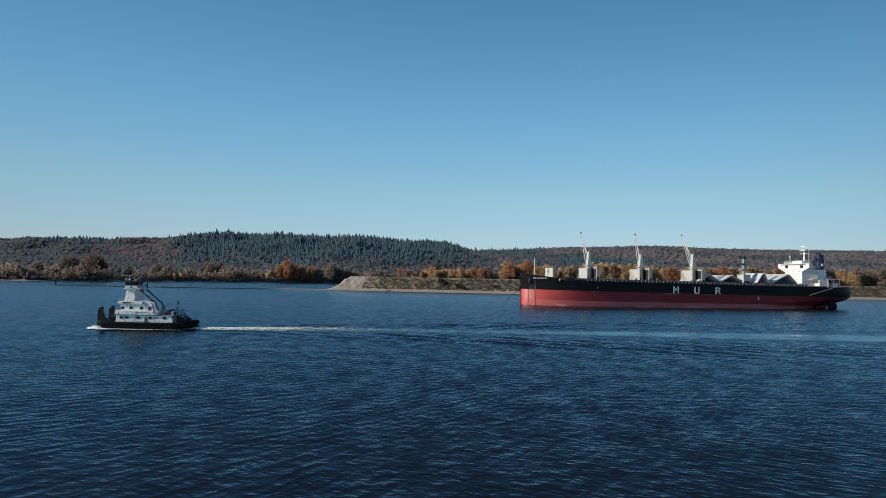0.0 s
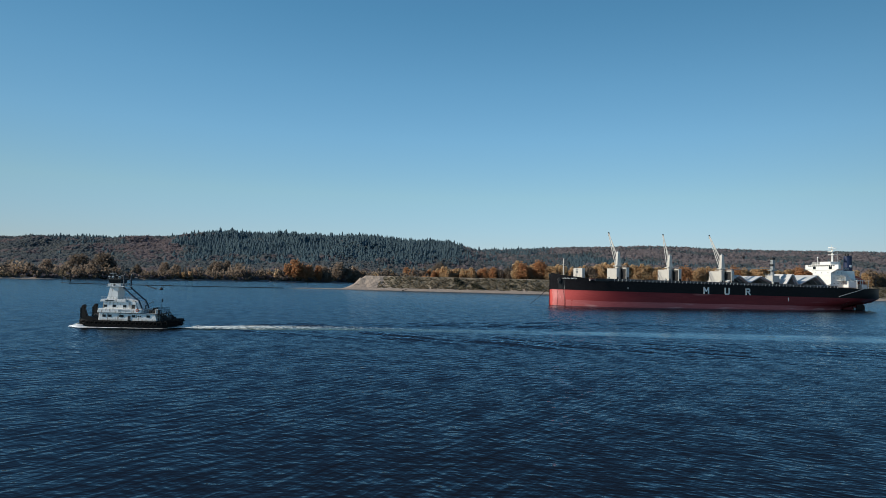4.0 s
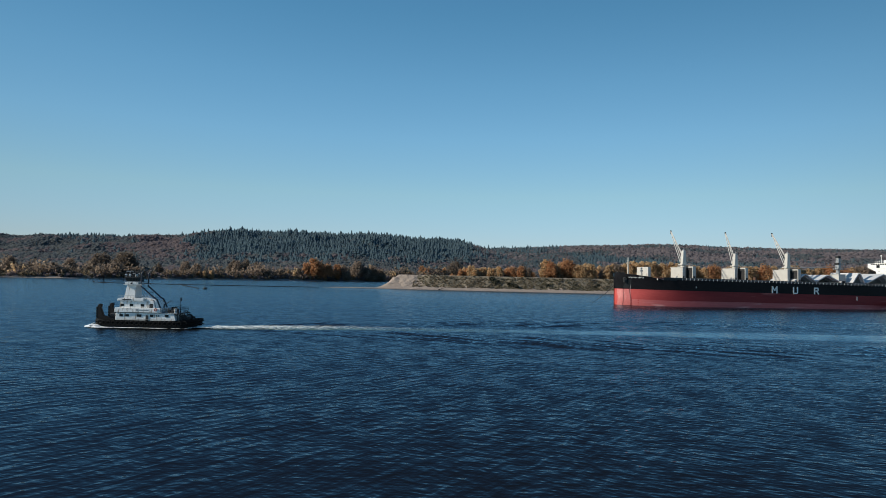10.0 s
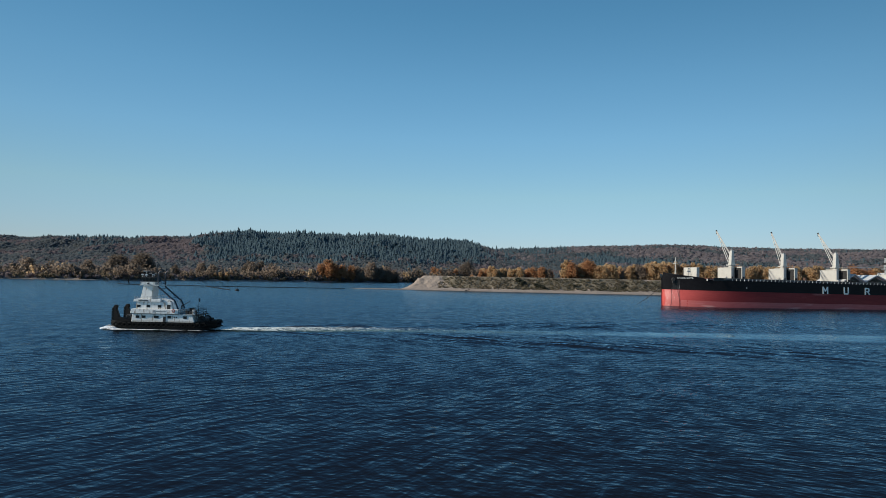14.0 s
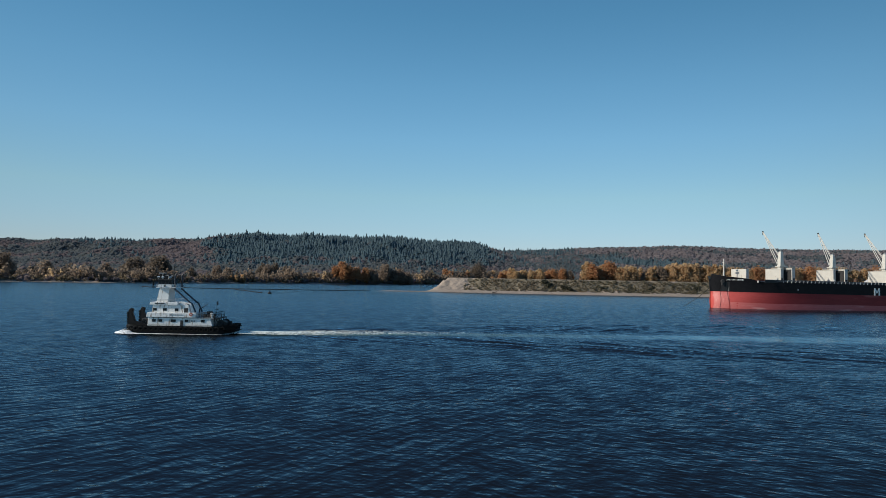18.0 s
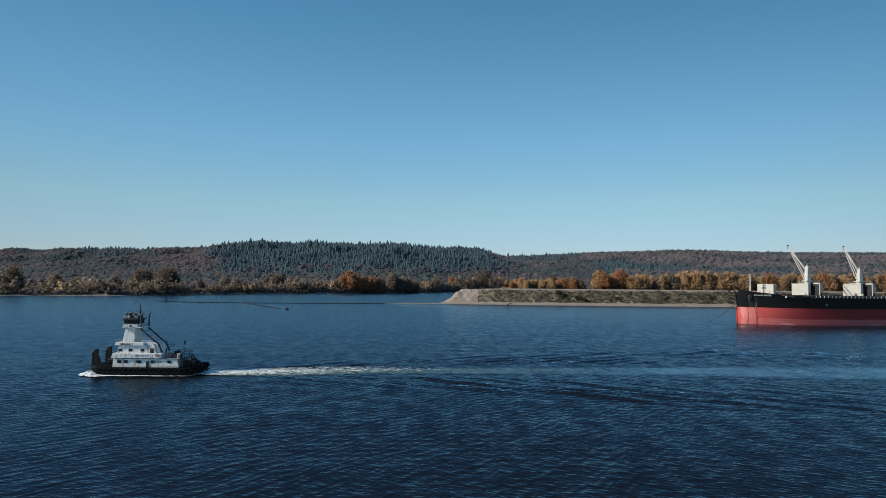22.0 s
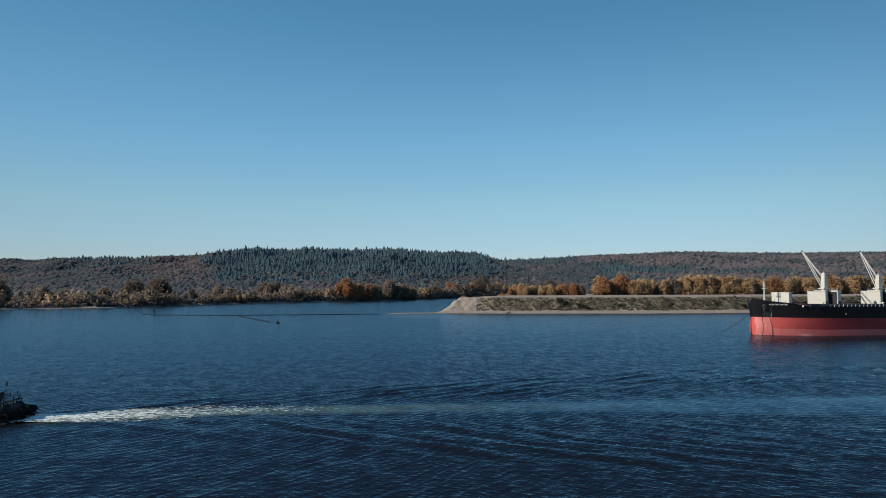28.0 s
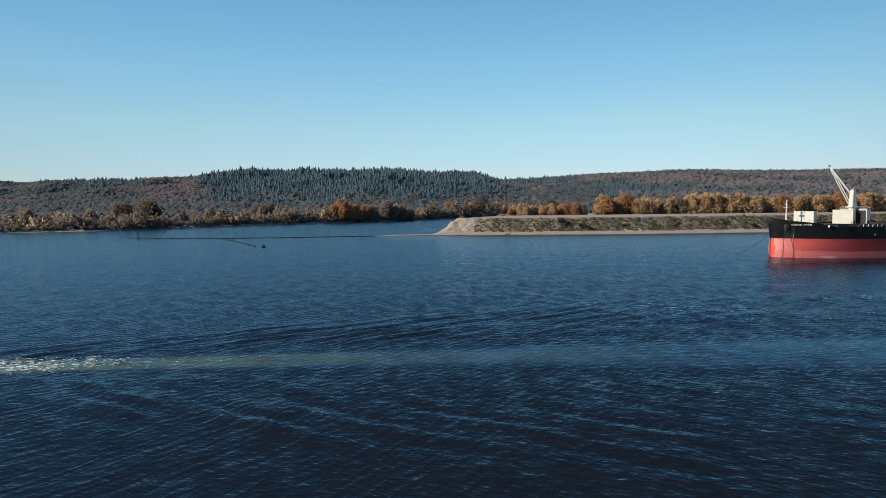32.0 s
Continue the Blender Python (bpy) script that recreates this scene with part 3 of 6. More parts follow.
# ---------------------------------------------------------------- plants
def leaf_cloud(r, lobes, count, size, ragged=1.6, single=False):
    """Leaf clumps as small bent triangles spread over the shells of several lobes: (centre, radii)."""
    w = np.array([b[0] * b[1] * b[2] for _, b in lobes]) ** 0.67
    which = r.choice(len(lobes), count, p=w / w.sum())
    c = np.array([a for a, _ in lobes])[which]
    rad = np.array([b for _, b in lobes])[which]
    n = r.normal(size=(count, 3))
    n /= np.linalg.norm(n, axis=1)[:, None]
    p = c + n * rad * (r.uniform(0.2, 1.5, (count, 1)) ** 0.55)
    a, b = r.normal(size=(count, 3)), r.normal(size=(count, 3))
    a = a / np.linalg.norm(a, axis=1)[:, None]
    s = size * r.uniform(0.6, 1.5, (count, 1))
    face = n + ragged * b / np.linalg.norm(b, axis=1)[:, None]
    u = np.cross(face, a)
    u /= np.linalg.norm(u, axis=1)[:, None] + 1e-6
    v = np.cross(face, u)
    v /= np.linalg.norm(v, axis=1)[:, None] + 1e-6
    if single:
        return np.stack([p - u * s - v * s * 0.7, p + u * s - v * s * 0.7, p + v * s * 1.5], 1).reshape(-1, 3), np.arange(count * 3).reshape(-1, 3)
    V = np.stack([p - u * s, p + u * s, p + v * s * 1.5, p - v * s * 1.1], 1).reshape(-1, 3)
    i = np.arange(count) * 4
    return V, np.concatenate([np.stack([i, i + 1, i + 2], 1), np.stack([i + 1, i, i + 3], 1)])


def broadleaf(seed, height, width, leaves, low=0.12, label="", count=1350, size=0.62):
    """A tree: tapered trunk with limbs, and a crown of many leaf clumps in uneven lobes."""
    r = np.random.RandomState(seed)
    root = tagged(new("tree"), label, "tree", "autumn trees on the river banks")
    lobes, limbs = [], []
    for k in range(17):
        z = height * (low + 0.06 + (0.88 - low) * (k + r.uniform(0, 0.9)) / 17)
        reach = width * 0.5 * math.sin(math.pi * min(1, 0.18 + 0.80 * (z / height))) ** 0.5
        a = r.uniform(0, 6.28)
        o = reach * r.uniform(0.25, 0.75)
        s = max(reach * r.uniform(0.46, 0.78), 0.13 * width)
        lobes.append(((o * math.cos(a), o * math.sin(a), z), (s, s, s * r.uniform(1.0, 1.7))))
        limbs.append((o * math.cos(a) * 0.8, o * math.sin(a) * 0.8, z))
    bm = bmesh.new()
    tube(bm, (0, 0, -0.5), (0, 0, height * 0.55), height * 0.02, height * 0.011, 7)
    tube(bm, (0, 0, height * 0.55), (0, 0, height * 0.9), height * 0.011, height * 0.003, 6)
    for x, y, z in limbs:
        tube(bm, (0, 0, max(z - height * 0.16, height * 0.1)), (x, y, z), height * 0.006, height * 0.002, 5)
    part("trunk", bm, BARK, root)
    V, F = leaf_cloud(r, lobes, int(count * 1.6), size * 1.08, 0.6, True)
    crown = sheet("crown", V, F, leaves)
    crown.parent = root
    return root


TREES = {
    "orange": [broadleaf(1, 21, 13, ORANGE_LEAF, label="tall cottonwood with bright orange autumn leaves"), broadleaf(2, 18, 15, ORANGE_LEAF, label="broad tree in orange autumn leaf")],
    "gold": [broadleaf(3, 22, 13, GOLD_LEAF, label="tall cottonwood with golden brown leaves", size=0.9), broadleaf(4, 17, 12, GOLD_LEAF, label="small tree in golden yellow leaf"), broadleaf(5, 24, 16, GOLD_LEAF, label="wide cottonwood with golden leaves", size=0.9)],
    "rust": [broadleaf(6, 19, 13, RUST_LEAF, label="riverside tree in russet brown leaf"), broadleaf(7, 15, 12, RUST_LEAF, label="low bushy tree in russet leaf", low=0.02)],
    "green": [broadleaf(8, 30, 22, GREEN_LEAF, label="large dark olive green cottonwood", count=2100, low=0.04), broadleaf(9, 24, 16, GREEN_LEAF, label="riverside tree with dull olive leaves", low=0.04),
              broadleaf(10, 35, 36, GREEN_LEAF, label="huge round olive brown cottonwood on the bank", low=0.0, count=3400, size=1.15)],
}
USED = set()


def tree(kind, x, y, z, scale=1.0, turn=0.0, k=0):
    src = TREES[kind][k % len(TREES[kind])]
    m = pose(x, y, z, 0, 0, turn)
    if src.name not in USED:
        USED.add(src.name)
        src.matrix_basis = m
        ob = src
    else:
        ob = copy_thing(src, m)
    ob.scale = (scale * random.uniform(0.9, 1.1), scale * random.uniform(0.9, 1.1), scale)
    return ob


def height_at(f, x, y):
    return float(f(np.array([float(x)]), np.array([float(y)]))[0])


def on_land(kind, x, y, scale, k):
    tree(kind, x, y, height_at(land, x, y) - 0.3, scale, random.uniform(0, 360), k)


# the row of cottonwoods behind the sand bank: clusters with gaps, (from, to, height, kinds)
TALL = {"orange": (21, 18), "gold": (22, 17, 24), "rust": (19, 15), "green": (30, 24, 35)}
R = random.Random(5)
for x0, x1, high, apart, kinds in ((-78, -70, 12, 4.0, ("orange",)), (-63, -40, 12, 4.4, ("rust", "green", "gold")), (-37, 21, 15, 3.1, ("gold", "gold", "orange")), (23, 29, 10, 4, ("rust",)), (31, 40, 15, 3.6, ("orange",)), (41, 58, 15, 4, ("rust", "rust", "orange")),
                                   (73, 116, 23, 3.6, ("gold", "gold", "orange")), (124, 136, 22, 4.2, ("gold",)), (145, 164, 21, 4.0, ("gold", "rust")), (167, 205, 25, 3.5, ("gold", "gold", "gold")), (209, 236, 23, 3.8, ("gold", "gold")),
                                   (238, 430, 23, 4.0, ("gold", "gold", "orange")), (430, 560, 24, 6.0, ("gold", "rust"))):
    x = x0
    while x < x1:
        kind, k = R.choice(kinds), R.randrange(2)
        k = k if kind != "green" else 1
        y = 728 + R.uniform(-6, 12)
        tree(kind, x, y, height_at(island, x, y) - 0.4, 0.86 * high / TALL[kind][k] * R.uniform(0.86, 1.1), R.uniform(0, 360), k)
        x += apart * R.uniform(0.75, 1.25)
for i in range(100):
    x = R.uniform(80, 560)
    y = R.uniform(744, 790)
    tree(R.choice(("gold", "rust", "gold", "orange")), x, y, height_at(island, x, y) - 0.4, R.uniform(0.78, 0.95), R.uniform(0, 360), R.randrange(2))

# single trees of the far bank
for kind, x, y, s, k in (("green", -477, 838, 0.80, 2), ("green", -508, 834, 0.73, 2), ("green", -518, 838, 0.60, 1), ("green", -471, 862, 0.62, 1),
                         ("green", -439, 862, 0.72, 1), ("green", -446, 868, 0.6, 1), ("green", -612, 742, 1.0, 0), ("green", -628, 735, 0.9, 1),
                         ("rust", -512, 775, 1.05, 0), ("rust", -570, 752, 1.1, 0), ("rust", -584, 748, 0.95, 1), ("rust", -556, 760, 0.8, 1), ("gold", -389, 893, 0.62, 1), ("gold", -381, 897, 0.68, 1), ("gold", -396, 890, 0.5, 1),
                         ("orange", -262, 1030, 1.55, 0), ("orange", -250, 1034, 1.5, 1), ("orange", -238, 1042, 1.35, 1), ("orange", -272, 1028, 1.2, 0), ("orange", -226, 1050, 1.2, 0), ("rust", -214, 1056, 1.3, 0),
                         ("rust", -196, 1085, 1.6, 0), ("rust", -182, 1095, 1.5, 1), ("rust", -170, 1105, 1.4, 0), ("rust", -158, 1120, 1.4, 1), ("orange", -92, 1345, 1.35, 0), ("orange", -86, 1352, 1.2, 1),
                         ("rust", -420, 900, 1.1, 0), ("rust", -410, 915, 1.2, 1), ("rust", -372, 985, 1.3, 0), ("green", -385, 1000, 1.1, 1), ("green", -368, 1012, 1.15, 1), ("green", -350, 1010, 1.0, 1), ("rust", -335, 1000, 0.9, 1), ("gold", -300, 1020, 0.8, 1)):
    on_land(kind, x, y, s, k)
R = random.Random(9)
for i in range(48):
    x = R.uniform(-720, 0)
    y = float(far_shore(x)) + R.uniform(22, 75)
    kind = R.choice(("rust", "rust", "gold", "green", "rust"))
    on_land(kind, x, y, R.uniform(0.32, 0.62) * (y / 850) * (0.75 if kind == "green" else 1), R.randrange(5))
for i in range(26):
    x = R.uniform(-90, 180)
    y = float(far_shore(x)) + R.uniform(20, 120)
    on_land(R.choice(("rust", "gold", "rust", "orange", "green")), x, y, R.uniform(0.9, 1.45), R.randrange(5))


def scatter(name, label, pts, sizes, base_v, base_f, material, tall=1.0, seed=0, category="trees"):
    """Many small plants in one mesh: base mesh turned, scaled and set at every point."""
    r = np.random.RandomState(seed)
    n, k = len(pts), len(base_v[0])
    pick = r.randint(len(base_v), size=n)
    a = r.uniform(0, 6.28, n)
    B = np.asarray(base_v)[pick]
    c, s = np.cos(a)[:, None], np.sin(a)[:, None]
    w = sizes[:, None] * r.uniform(0.8, 1.2, (n, 1))
    X = (B[:, :, 0] * c - B[:, :, 1] * s) * w + pts[:, 0:1]
    Y = (B[:, :, 0] * s + B[:, :, 1] * c) * w + pts[:, 1:2]
    Z = B[:, :, 2] * (sizes * tall * r.uniform(0.8, 1.25, n))[:, None] + pts[:, 2:3]
    Vs = np.stack([X, Y, Z], 2).reshape(-1, 3)
    Fs = (np.asarray(base_f)[None] + (np.arange(n) * k)[:, None, None]).reshape(-1, 3)
    return tagged(sheet(name, Vs, Fs, material, True), label, category, kind="stuff")


def conifer_base(seed):
    """A fir of unit height: four ragged skirts of drooping boughs, each narrower than the one below."""
    r = np.random.RandomState(seed)
    V, F = [], []
    wide, lean = r.uniform(0.34, 0.46), r.uniform(-.05, .05)
    for top, foot, w in ((1.0, 0.72, 0.27), (0.84, 0.52, 0.50), (0.66, 0.30, 0.78), (0.50, 0.02, 1.0)):
        k, turn = len(V), r.uniform(0, 6.28)
        V.append((lean * top + r.uniform(-.02, .02), r.uniform(-.02, .02), top))
        for j in range(6):
            q = turn + 1.047 * j
            reach = wide * w * r.uniform(0.55, 1.4)
            V.append((reach * math.cos(q), reach * math.sin(q), foot + r.uniform(-0.07, 0.07)))
            F.append((k, k + 1 + j, k + 1 + (j + 1) % 6))
    return np.array(V), np.array(F)


def clump_base(seed, count=18):
    """A leafy shrub of unit height, of small leaf clumps."""
    r = np.random.RandomState(seed)
    return leaf_cloud(r, [((r.uniform(-.16, .16), r.uniform(-.16, .16), 0.38 + 0.1 * k), (0.30, 0.30, 0.30)) for k in range(4)], count, 0.15)


def crown_base(seed):
    """The far-off crown of a leafy tree, of unit height: a dense core, and ragged sprays of leaves standing out from it."""
    r = np.random.RandomState(seed)
    V, F, n = [], [], 5
    for z, w in ((0.02, 0.50), (0.56, 0.50)):
        for j in range(n):
            a = 6.283 * (j + r.uniform(-0.3, 0.3)) / n
            q = w * r.uniform(0.7, 1.2)
            V.append((q * math.cos(a), q * math.sin(a), z + r.uniform(-0.1, 0.1)))
    V.append((r.uniform(-.08, .08), r.uniform(-.08, .08), 0.84))
    for j in range(n):
        k = (j + 1) % n
        F += [(j, k, k + n), (j, k + n, j + n), (n + j, n + k, 2 * n)]
    lobes = [((r.uniform(-.2, .2), r.uniform(-.2, .2), 0.42 + 0.10 * k), (0.50 - 0.06 * k, 0.50 - 0.06 * k, 0.20)) for k in range(4)]
    lv, lf = leaf_cloud(r, lobes, 20, 0.13, 0.8, True)
    return np.concatenate([np.array(V), lv]), np.concatenate([np.array(F), lf + len(V)])


CF = [conifer_base(s) for s in range(6)]
CL = [clump_base(40 + s) for s in range(6)]
CR = [crown_base(60 + s) for s in range(6)]


def wooded(x0, x1, y0, y1, dx, dy, seed):
    r = np.random.RandomState(seed)
    X, Y = np.meshgrid(np.arange(x0, x1, dx), np.arange(y0, y1, dy))
    X = X.ravel() + r.uniform(-0.6, 0.6, X.size) * dx
    Y = Y.ravel() + r.uniform(-0.6, 0.6, Y.size) * dy
    keep = (np.abs(X + 40) < 0.86 * Y) & (Y > far_shore(X) + 30)
    X, Y = X[keep], Y[keep]
    return np.stack([X, Y, land(X, Y) - 1.0], 1), r


P, r = wooded(-2300, 420, 1000, 2560, 7.4, 11.4, 1)
P = P[(P[:, 2] > 12) | (P[:, 1] > far_shore(P[:, 0]) + 130)]
fir = 0.30 * ripple(P[:, 0], P[:, 1], 330, 21) + 0.25 * ripple(P[:, 0], P[:, 1], 90, 23) + np.interp(P[:, 0], (-2200, -1300, -1060, -880, -700, 20, 130, 400), (-0.30, -0.25, -0.12, 0.25, 0.52, 0.5, -0.05, -0.35)) \
    + 0.25 * smooth_step(1500, 2300, P[:, 1]) + 0.40 * smooth_step(2330, 2440, P[:, 1]) - 0.15 - 0.8 * np.exp(-((P[:, 0] + 0.478 * P[:, 1]) / 75) ** 2 - ((P[:, 1] - 1960) / 260) ** 2) + r.uniform(-0.2, 0.2, len(P))
foot = np.maximum(far_shore(P[:, 0]) + 140, 1180 + 0.05 * np.abs(P[:, 0]))
low = 1 - smooth_step(90, 560, P[:, 1] - foot + 130 * ripple(P[:, 0], P[:, 1], 140, 25))
fir -= 1.15 * low
dark = P[fir > 0.12]
warm = P[fir <= 0.12]
low = low[fir <= 0.12]
stand = 10.5 + 3.5 * ripple(dark[:, 0], dark[:, 1], 150, 27) + 2 * ripple(dark[:, 0], dark[:, 1], 45, 28)
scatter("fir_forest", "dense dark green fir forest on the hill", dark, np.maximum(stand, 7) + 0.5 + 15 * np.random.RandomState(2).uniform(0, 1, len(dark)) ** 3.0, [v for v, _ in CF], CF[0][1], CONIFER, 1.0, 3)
m = 0.4 * np.random.RandomState(6).uniform(0, 1, len(warm)) + 0.3 + 0.5 * ripple(warm[:, 0], warm[:, 1], 180, 31) - 0.9 * np.exp(-((warm[:, 0] + 0.478 * warm[:, 1]) / 85) ** 2 - ((warm[:, 1] - 1960) / 280) ** 2) < 0.30
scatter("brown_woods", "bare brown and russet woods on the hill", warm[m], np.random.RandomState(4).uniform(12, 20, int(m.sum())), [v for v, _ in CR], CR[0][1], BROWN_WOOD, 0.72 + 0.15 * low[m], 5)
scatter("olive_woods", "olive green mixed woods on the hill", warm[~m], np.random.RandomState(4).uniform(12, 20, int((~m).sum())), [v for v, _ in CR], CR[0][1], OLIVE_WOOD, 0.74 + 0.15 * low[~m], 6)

P, r = wooded(60, 2500, 1480, 2840, 10.0, 16.0, 7)
P = P[(P[:, 2] > 8)]
fir = 0.45 * ripple(P[:, 0], P[:, 1], 300, 41) + 0.25 * ripple(P[:, 0], P[:, 1], 80, 43) + r.uniform(-0.15, 0.15, len(P)) - 0.10 + 0.25 * smooth_step(2650, 2780, P[:, 1]) + 0.7 * np.exp(-((P[:, 0] - 0.26 * P[:, 1] + 165) / 200) ** 2) * (P[:, 1] < 2350)
dark, warm = P[fir > 0.15], P[fir <= 0.15]
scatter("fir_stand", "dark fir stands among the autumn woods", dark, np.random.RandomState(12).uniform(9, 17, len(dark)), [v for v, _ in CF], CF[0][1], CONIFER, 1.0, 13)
m = 0.4 * np.random.RandomState(16).uniform(0, 1, len(warm)) + 0.3 + 0.5 * ripple(warm[:, 0], warm[:, 1], 200, 51) < 0.66
scatter("autumn_woods", "brown autumn woods on the far ridge, paled by haze", warm[m], np.random.RandomState(14).uniform(14, 22, int(m.sum())), [v for v, _ in CR], CR[0][1], HAZE_WOOD, 0.70, 15)
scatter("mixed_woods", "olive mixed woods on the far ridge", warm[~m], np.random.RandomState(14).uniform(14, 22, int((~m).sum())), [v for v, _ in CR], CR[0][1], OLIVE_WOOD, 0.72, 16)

# the continuous belt of smaller trees along the far bank
def belt_base(seed):
    r = np.random.RandomState(seed)
    lobes = [((r.uniform(-.22, .22), r.uniform(-.22, .22), 0.16 + 0.13 * k), (0.30 - 0.025 * k, 0.30 - 0.025 * k, 0.22)) for k in range(6)]
    return leaf_cloud(r, lobes, 70, 0.075)


BT = [belt_base(80 + s) for s in range(6)]
r = np.random.RandomState(31)
X = r.uniform(-820, 120, 1100)
Y = far_shore(X) + 16 + 70 * r.uniform(0, 1, 1100) ** 1.3
P = np.stack([X, Y, land(X, Y) - 0.4], 1)
S = (6 + 10 * r.uniform(0, 1, 1100) ** 1.7 + 3 * ripple(X, Y, 120, 33)) * np.clip(Y / 900, 0.95, 1.6)
S = np.maximum(S, 4)
mix = r.uniform(0, 1, 1100) + 0.3 * ripple(X, Y, 150, 35)
for name, label, mat, lo, hi, k in (("russet_belt", "belt of russet brown riverside trees", RUST_LEAF, -9, 0.55, 0), ("olive_belt", "belt of dull olive riverside trees", GREEN_LEAF, 0.55, 0.92, 1), ("golden_belt", "belt of golden brown riverside trees", GOLD_LEAF, 0.92, 9, 2)):
    sel = (mix > lo) & (mix <= hi)
    scatter(name, label, P[sel], S[sel], [v for v, _ in BT], BT[0][1], mat, 1.1, 36 + k)

# a small pale shed among the trees of the far bank
bm = box(bmesh.new(), -3.2, 3.2, -2.4, 2.4, 0, 3.0, 0.03)
shed = tagged(new("shed"), "small pale boarded shed among riverside trees", "shed")
part("wall", bm, SHIP_WHITE, shed)
part("roof", plate(bmesh.new(), [(-3.7, 2.9), (0, 4.7), (3.7, 2.9), (3.7, 3.1), (0, 4.95), (-3.7, 3.1)], -2.8, 2.8), GREY_STEEL, shed)
part("door", box(bmesh.new(), -0.5, 0.5, -2.46, -2.38, 0, 2.1), DARK_STEEL, shed)
shed.matrix_basis = pose(-537.0, 806.0, height_at(land, -537.0, 806.0) + 0.4, 0, 0, 12)

# brush along the far bank, and shrubs on the face of the sand bank
r = np.random.RandomState(21)
X = r.uniform(-800, 120, 2600)
Y = far_shore(X) + 6 + 60 * r.uniform(0, 1, 2600) ** 1.5
P = np.stack([X, Y, land(X, Y) - 0.4], 1)
S = r.uniform(3.0, 7.5, 2600) * np.maximum(1, Y / 850)
for name, label, mat, k in (("riverside_brush", "tangled brown brush along the far bank", BROWN_WOOD, 0), ("riverside_scrub", "olive scrub along the far bank", SHRUB, 1)):
    sel = (np.arange(2600) % 2) == k
    scatter(name, label, P[sel], S[sel], [v for v, _ in CL], CL[0][1], mat, 0.9, 22 + k, "brush")
X = r.uniform(-78, 470, 9000)
D = r.uniform(17, 34.5, 9000)
Y = island_shore(X) + D
keep = (r.uniform(0, 1, 9000) < 0.62 + 0.3 * ripple(X, Y, 24, 61) + smooth_step(-62, -15, X) * 0.25) & (X > -72 + 6 * ripple(X, Y, 9, 62) + 0.5 * (D - 17))
X, Y, D = X[keep], Y[keep], D[keep]
P = np.stack([X, Y, island(X, Y) - 0.15], 1)
S = r.uniform(0.6, 1.9, len(X))
sel = r.uniform(0, 1, len(X)) < 0.62 + 0.5 * ripple(X, Y, 50, 64) - 0.3 * smooth_step(20, 70, X)
scatter("bank_shrubs", "dry olive shrubs covering the face of the sand bank", P[sel], S[sel], [v for v, _ in CL], CL[0][1], SHRUB, 0.75, 63, "shrubs")
scatter("bank_weeds", "dull green weeds on the face of the sand bank", P[~sel], S[~sel], [v for v, _ in CL], CL[0][1], WEED, 0.75, 64, "shrubs")


def bush(seed, x, y, size):
    """One dark rounded bush, with its own few stems."""
    r = np.random.RandomState(seed)
    root = tagged(new("bush"), "dark olive bush growing on the sand bank's face", "bush", "bushes on the sand bank")
    bm = bmesh.new()
    for k in range(4):
        tube(bm, (0, 0, -0.3), (r.uniform(-0.5, 0.5) * size, r.uniform(-0.5, 0.5) * size, 0.6 * size), 0.08, 0.03, 5)
    part("stems", bm, BARK, root)
    lobes = [((r.uniform(-.5, .5) * size, r.uniform(-.4, .4) * size, size * r.uniform(0.25, 0.7)), (0.45 * size, 0.45 * size, 0.4 * size)) for k in range(6)]
    V, F = leaf_cloud(r, lobes, 160, 0.16 * size)
    crown = sheet("foliage", V, F, DARK_LEAF)
    crown.parent = root
    root.matrix_basis = pose(x, y, height_at(island, x, y) - 0.1)


for k, (x, d, size) in enumerate(((-2, 31, 3.4), (1, 26, 3.0), (3.5, 29, 2.6), (16, 22, 3.2), (19, 20, 2.8), (13, 24, 2.4), (47, 23, 2.2), (88, 24, 2.6), (91, 27, 2.2), (128, 25, 2.4), (150, 21, 2.8), (190, 26, 2.5), (214, 22, 2.4), (260, 25, 2.6))):
    bush(k, x, float(island_shore(x)) + d, size)


# ---------------------------------------------------------------- cargo ship at anchor; x runs from stem to stern, -y is the side towards the river
SHIP = tagged(new("cargo_ship"), "black and red bulk carrier at anchor with cream deck cranes", "cargo ship")
SHIP.matrix_basis = pose(39.8, 308.6, 0, 0, 0, 10.52)
LENGTH, HALF = 184.0, 16.0


def deck_z(s):
    return 12.65 - 0.0072 * s


def red_z(s):
    return 7.85 - 0.0088 * s


def half_breadth(s, z):
    """Half the hull's breadth at s metres from the stem and at height z."""
    u = min(max(z / 12.0, 0), 1.3)
    start = 1.6 - 2.1 * u if z > 7 else 0.4 - 0.6 * math.sin(max(z, 0) / 7 * 3.14)
    bow = min(max((s - start) / (64 - 14 * u), 0), 1)
    b = HALF * (1 - (1 - bow) ** 3.6) + (2.7 - 0.7 * u) * (1 - math.exp(-(max(s - start, 0) / 1.0) ** 0.8)) * (1 - bow) ** 2
    run = 168 + 16 * min(max((z - 1.0) / 5.0, 0), 1)
    fall = 46 - 22 * min(max((z - 1.0) / 7.0, 0), 1)
    k = min(max((run - s) / fall, 0), 1)
    full = 0.47 * min(max((z - 2.8) / 3.4, 0), 1)
    return b * (full + (1 - full) * (1 - (1 - k) ** 2.2))


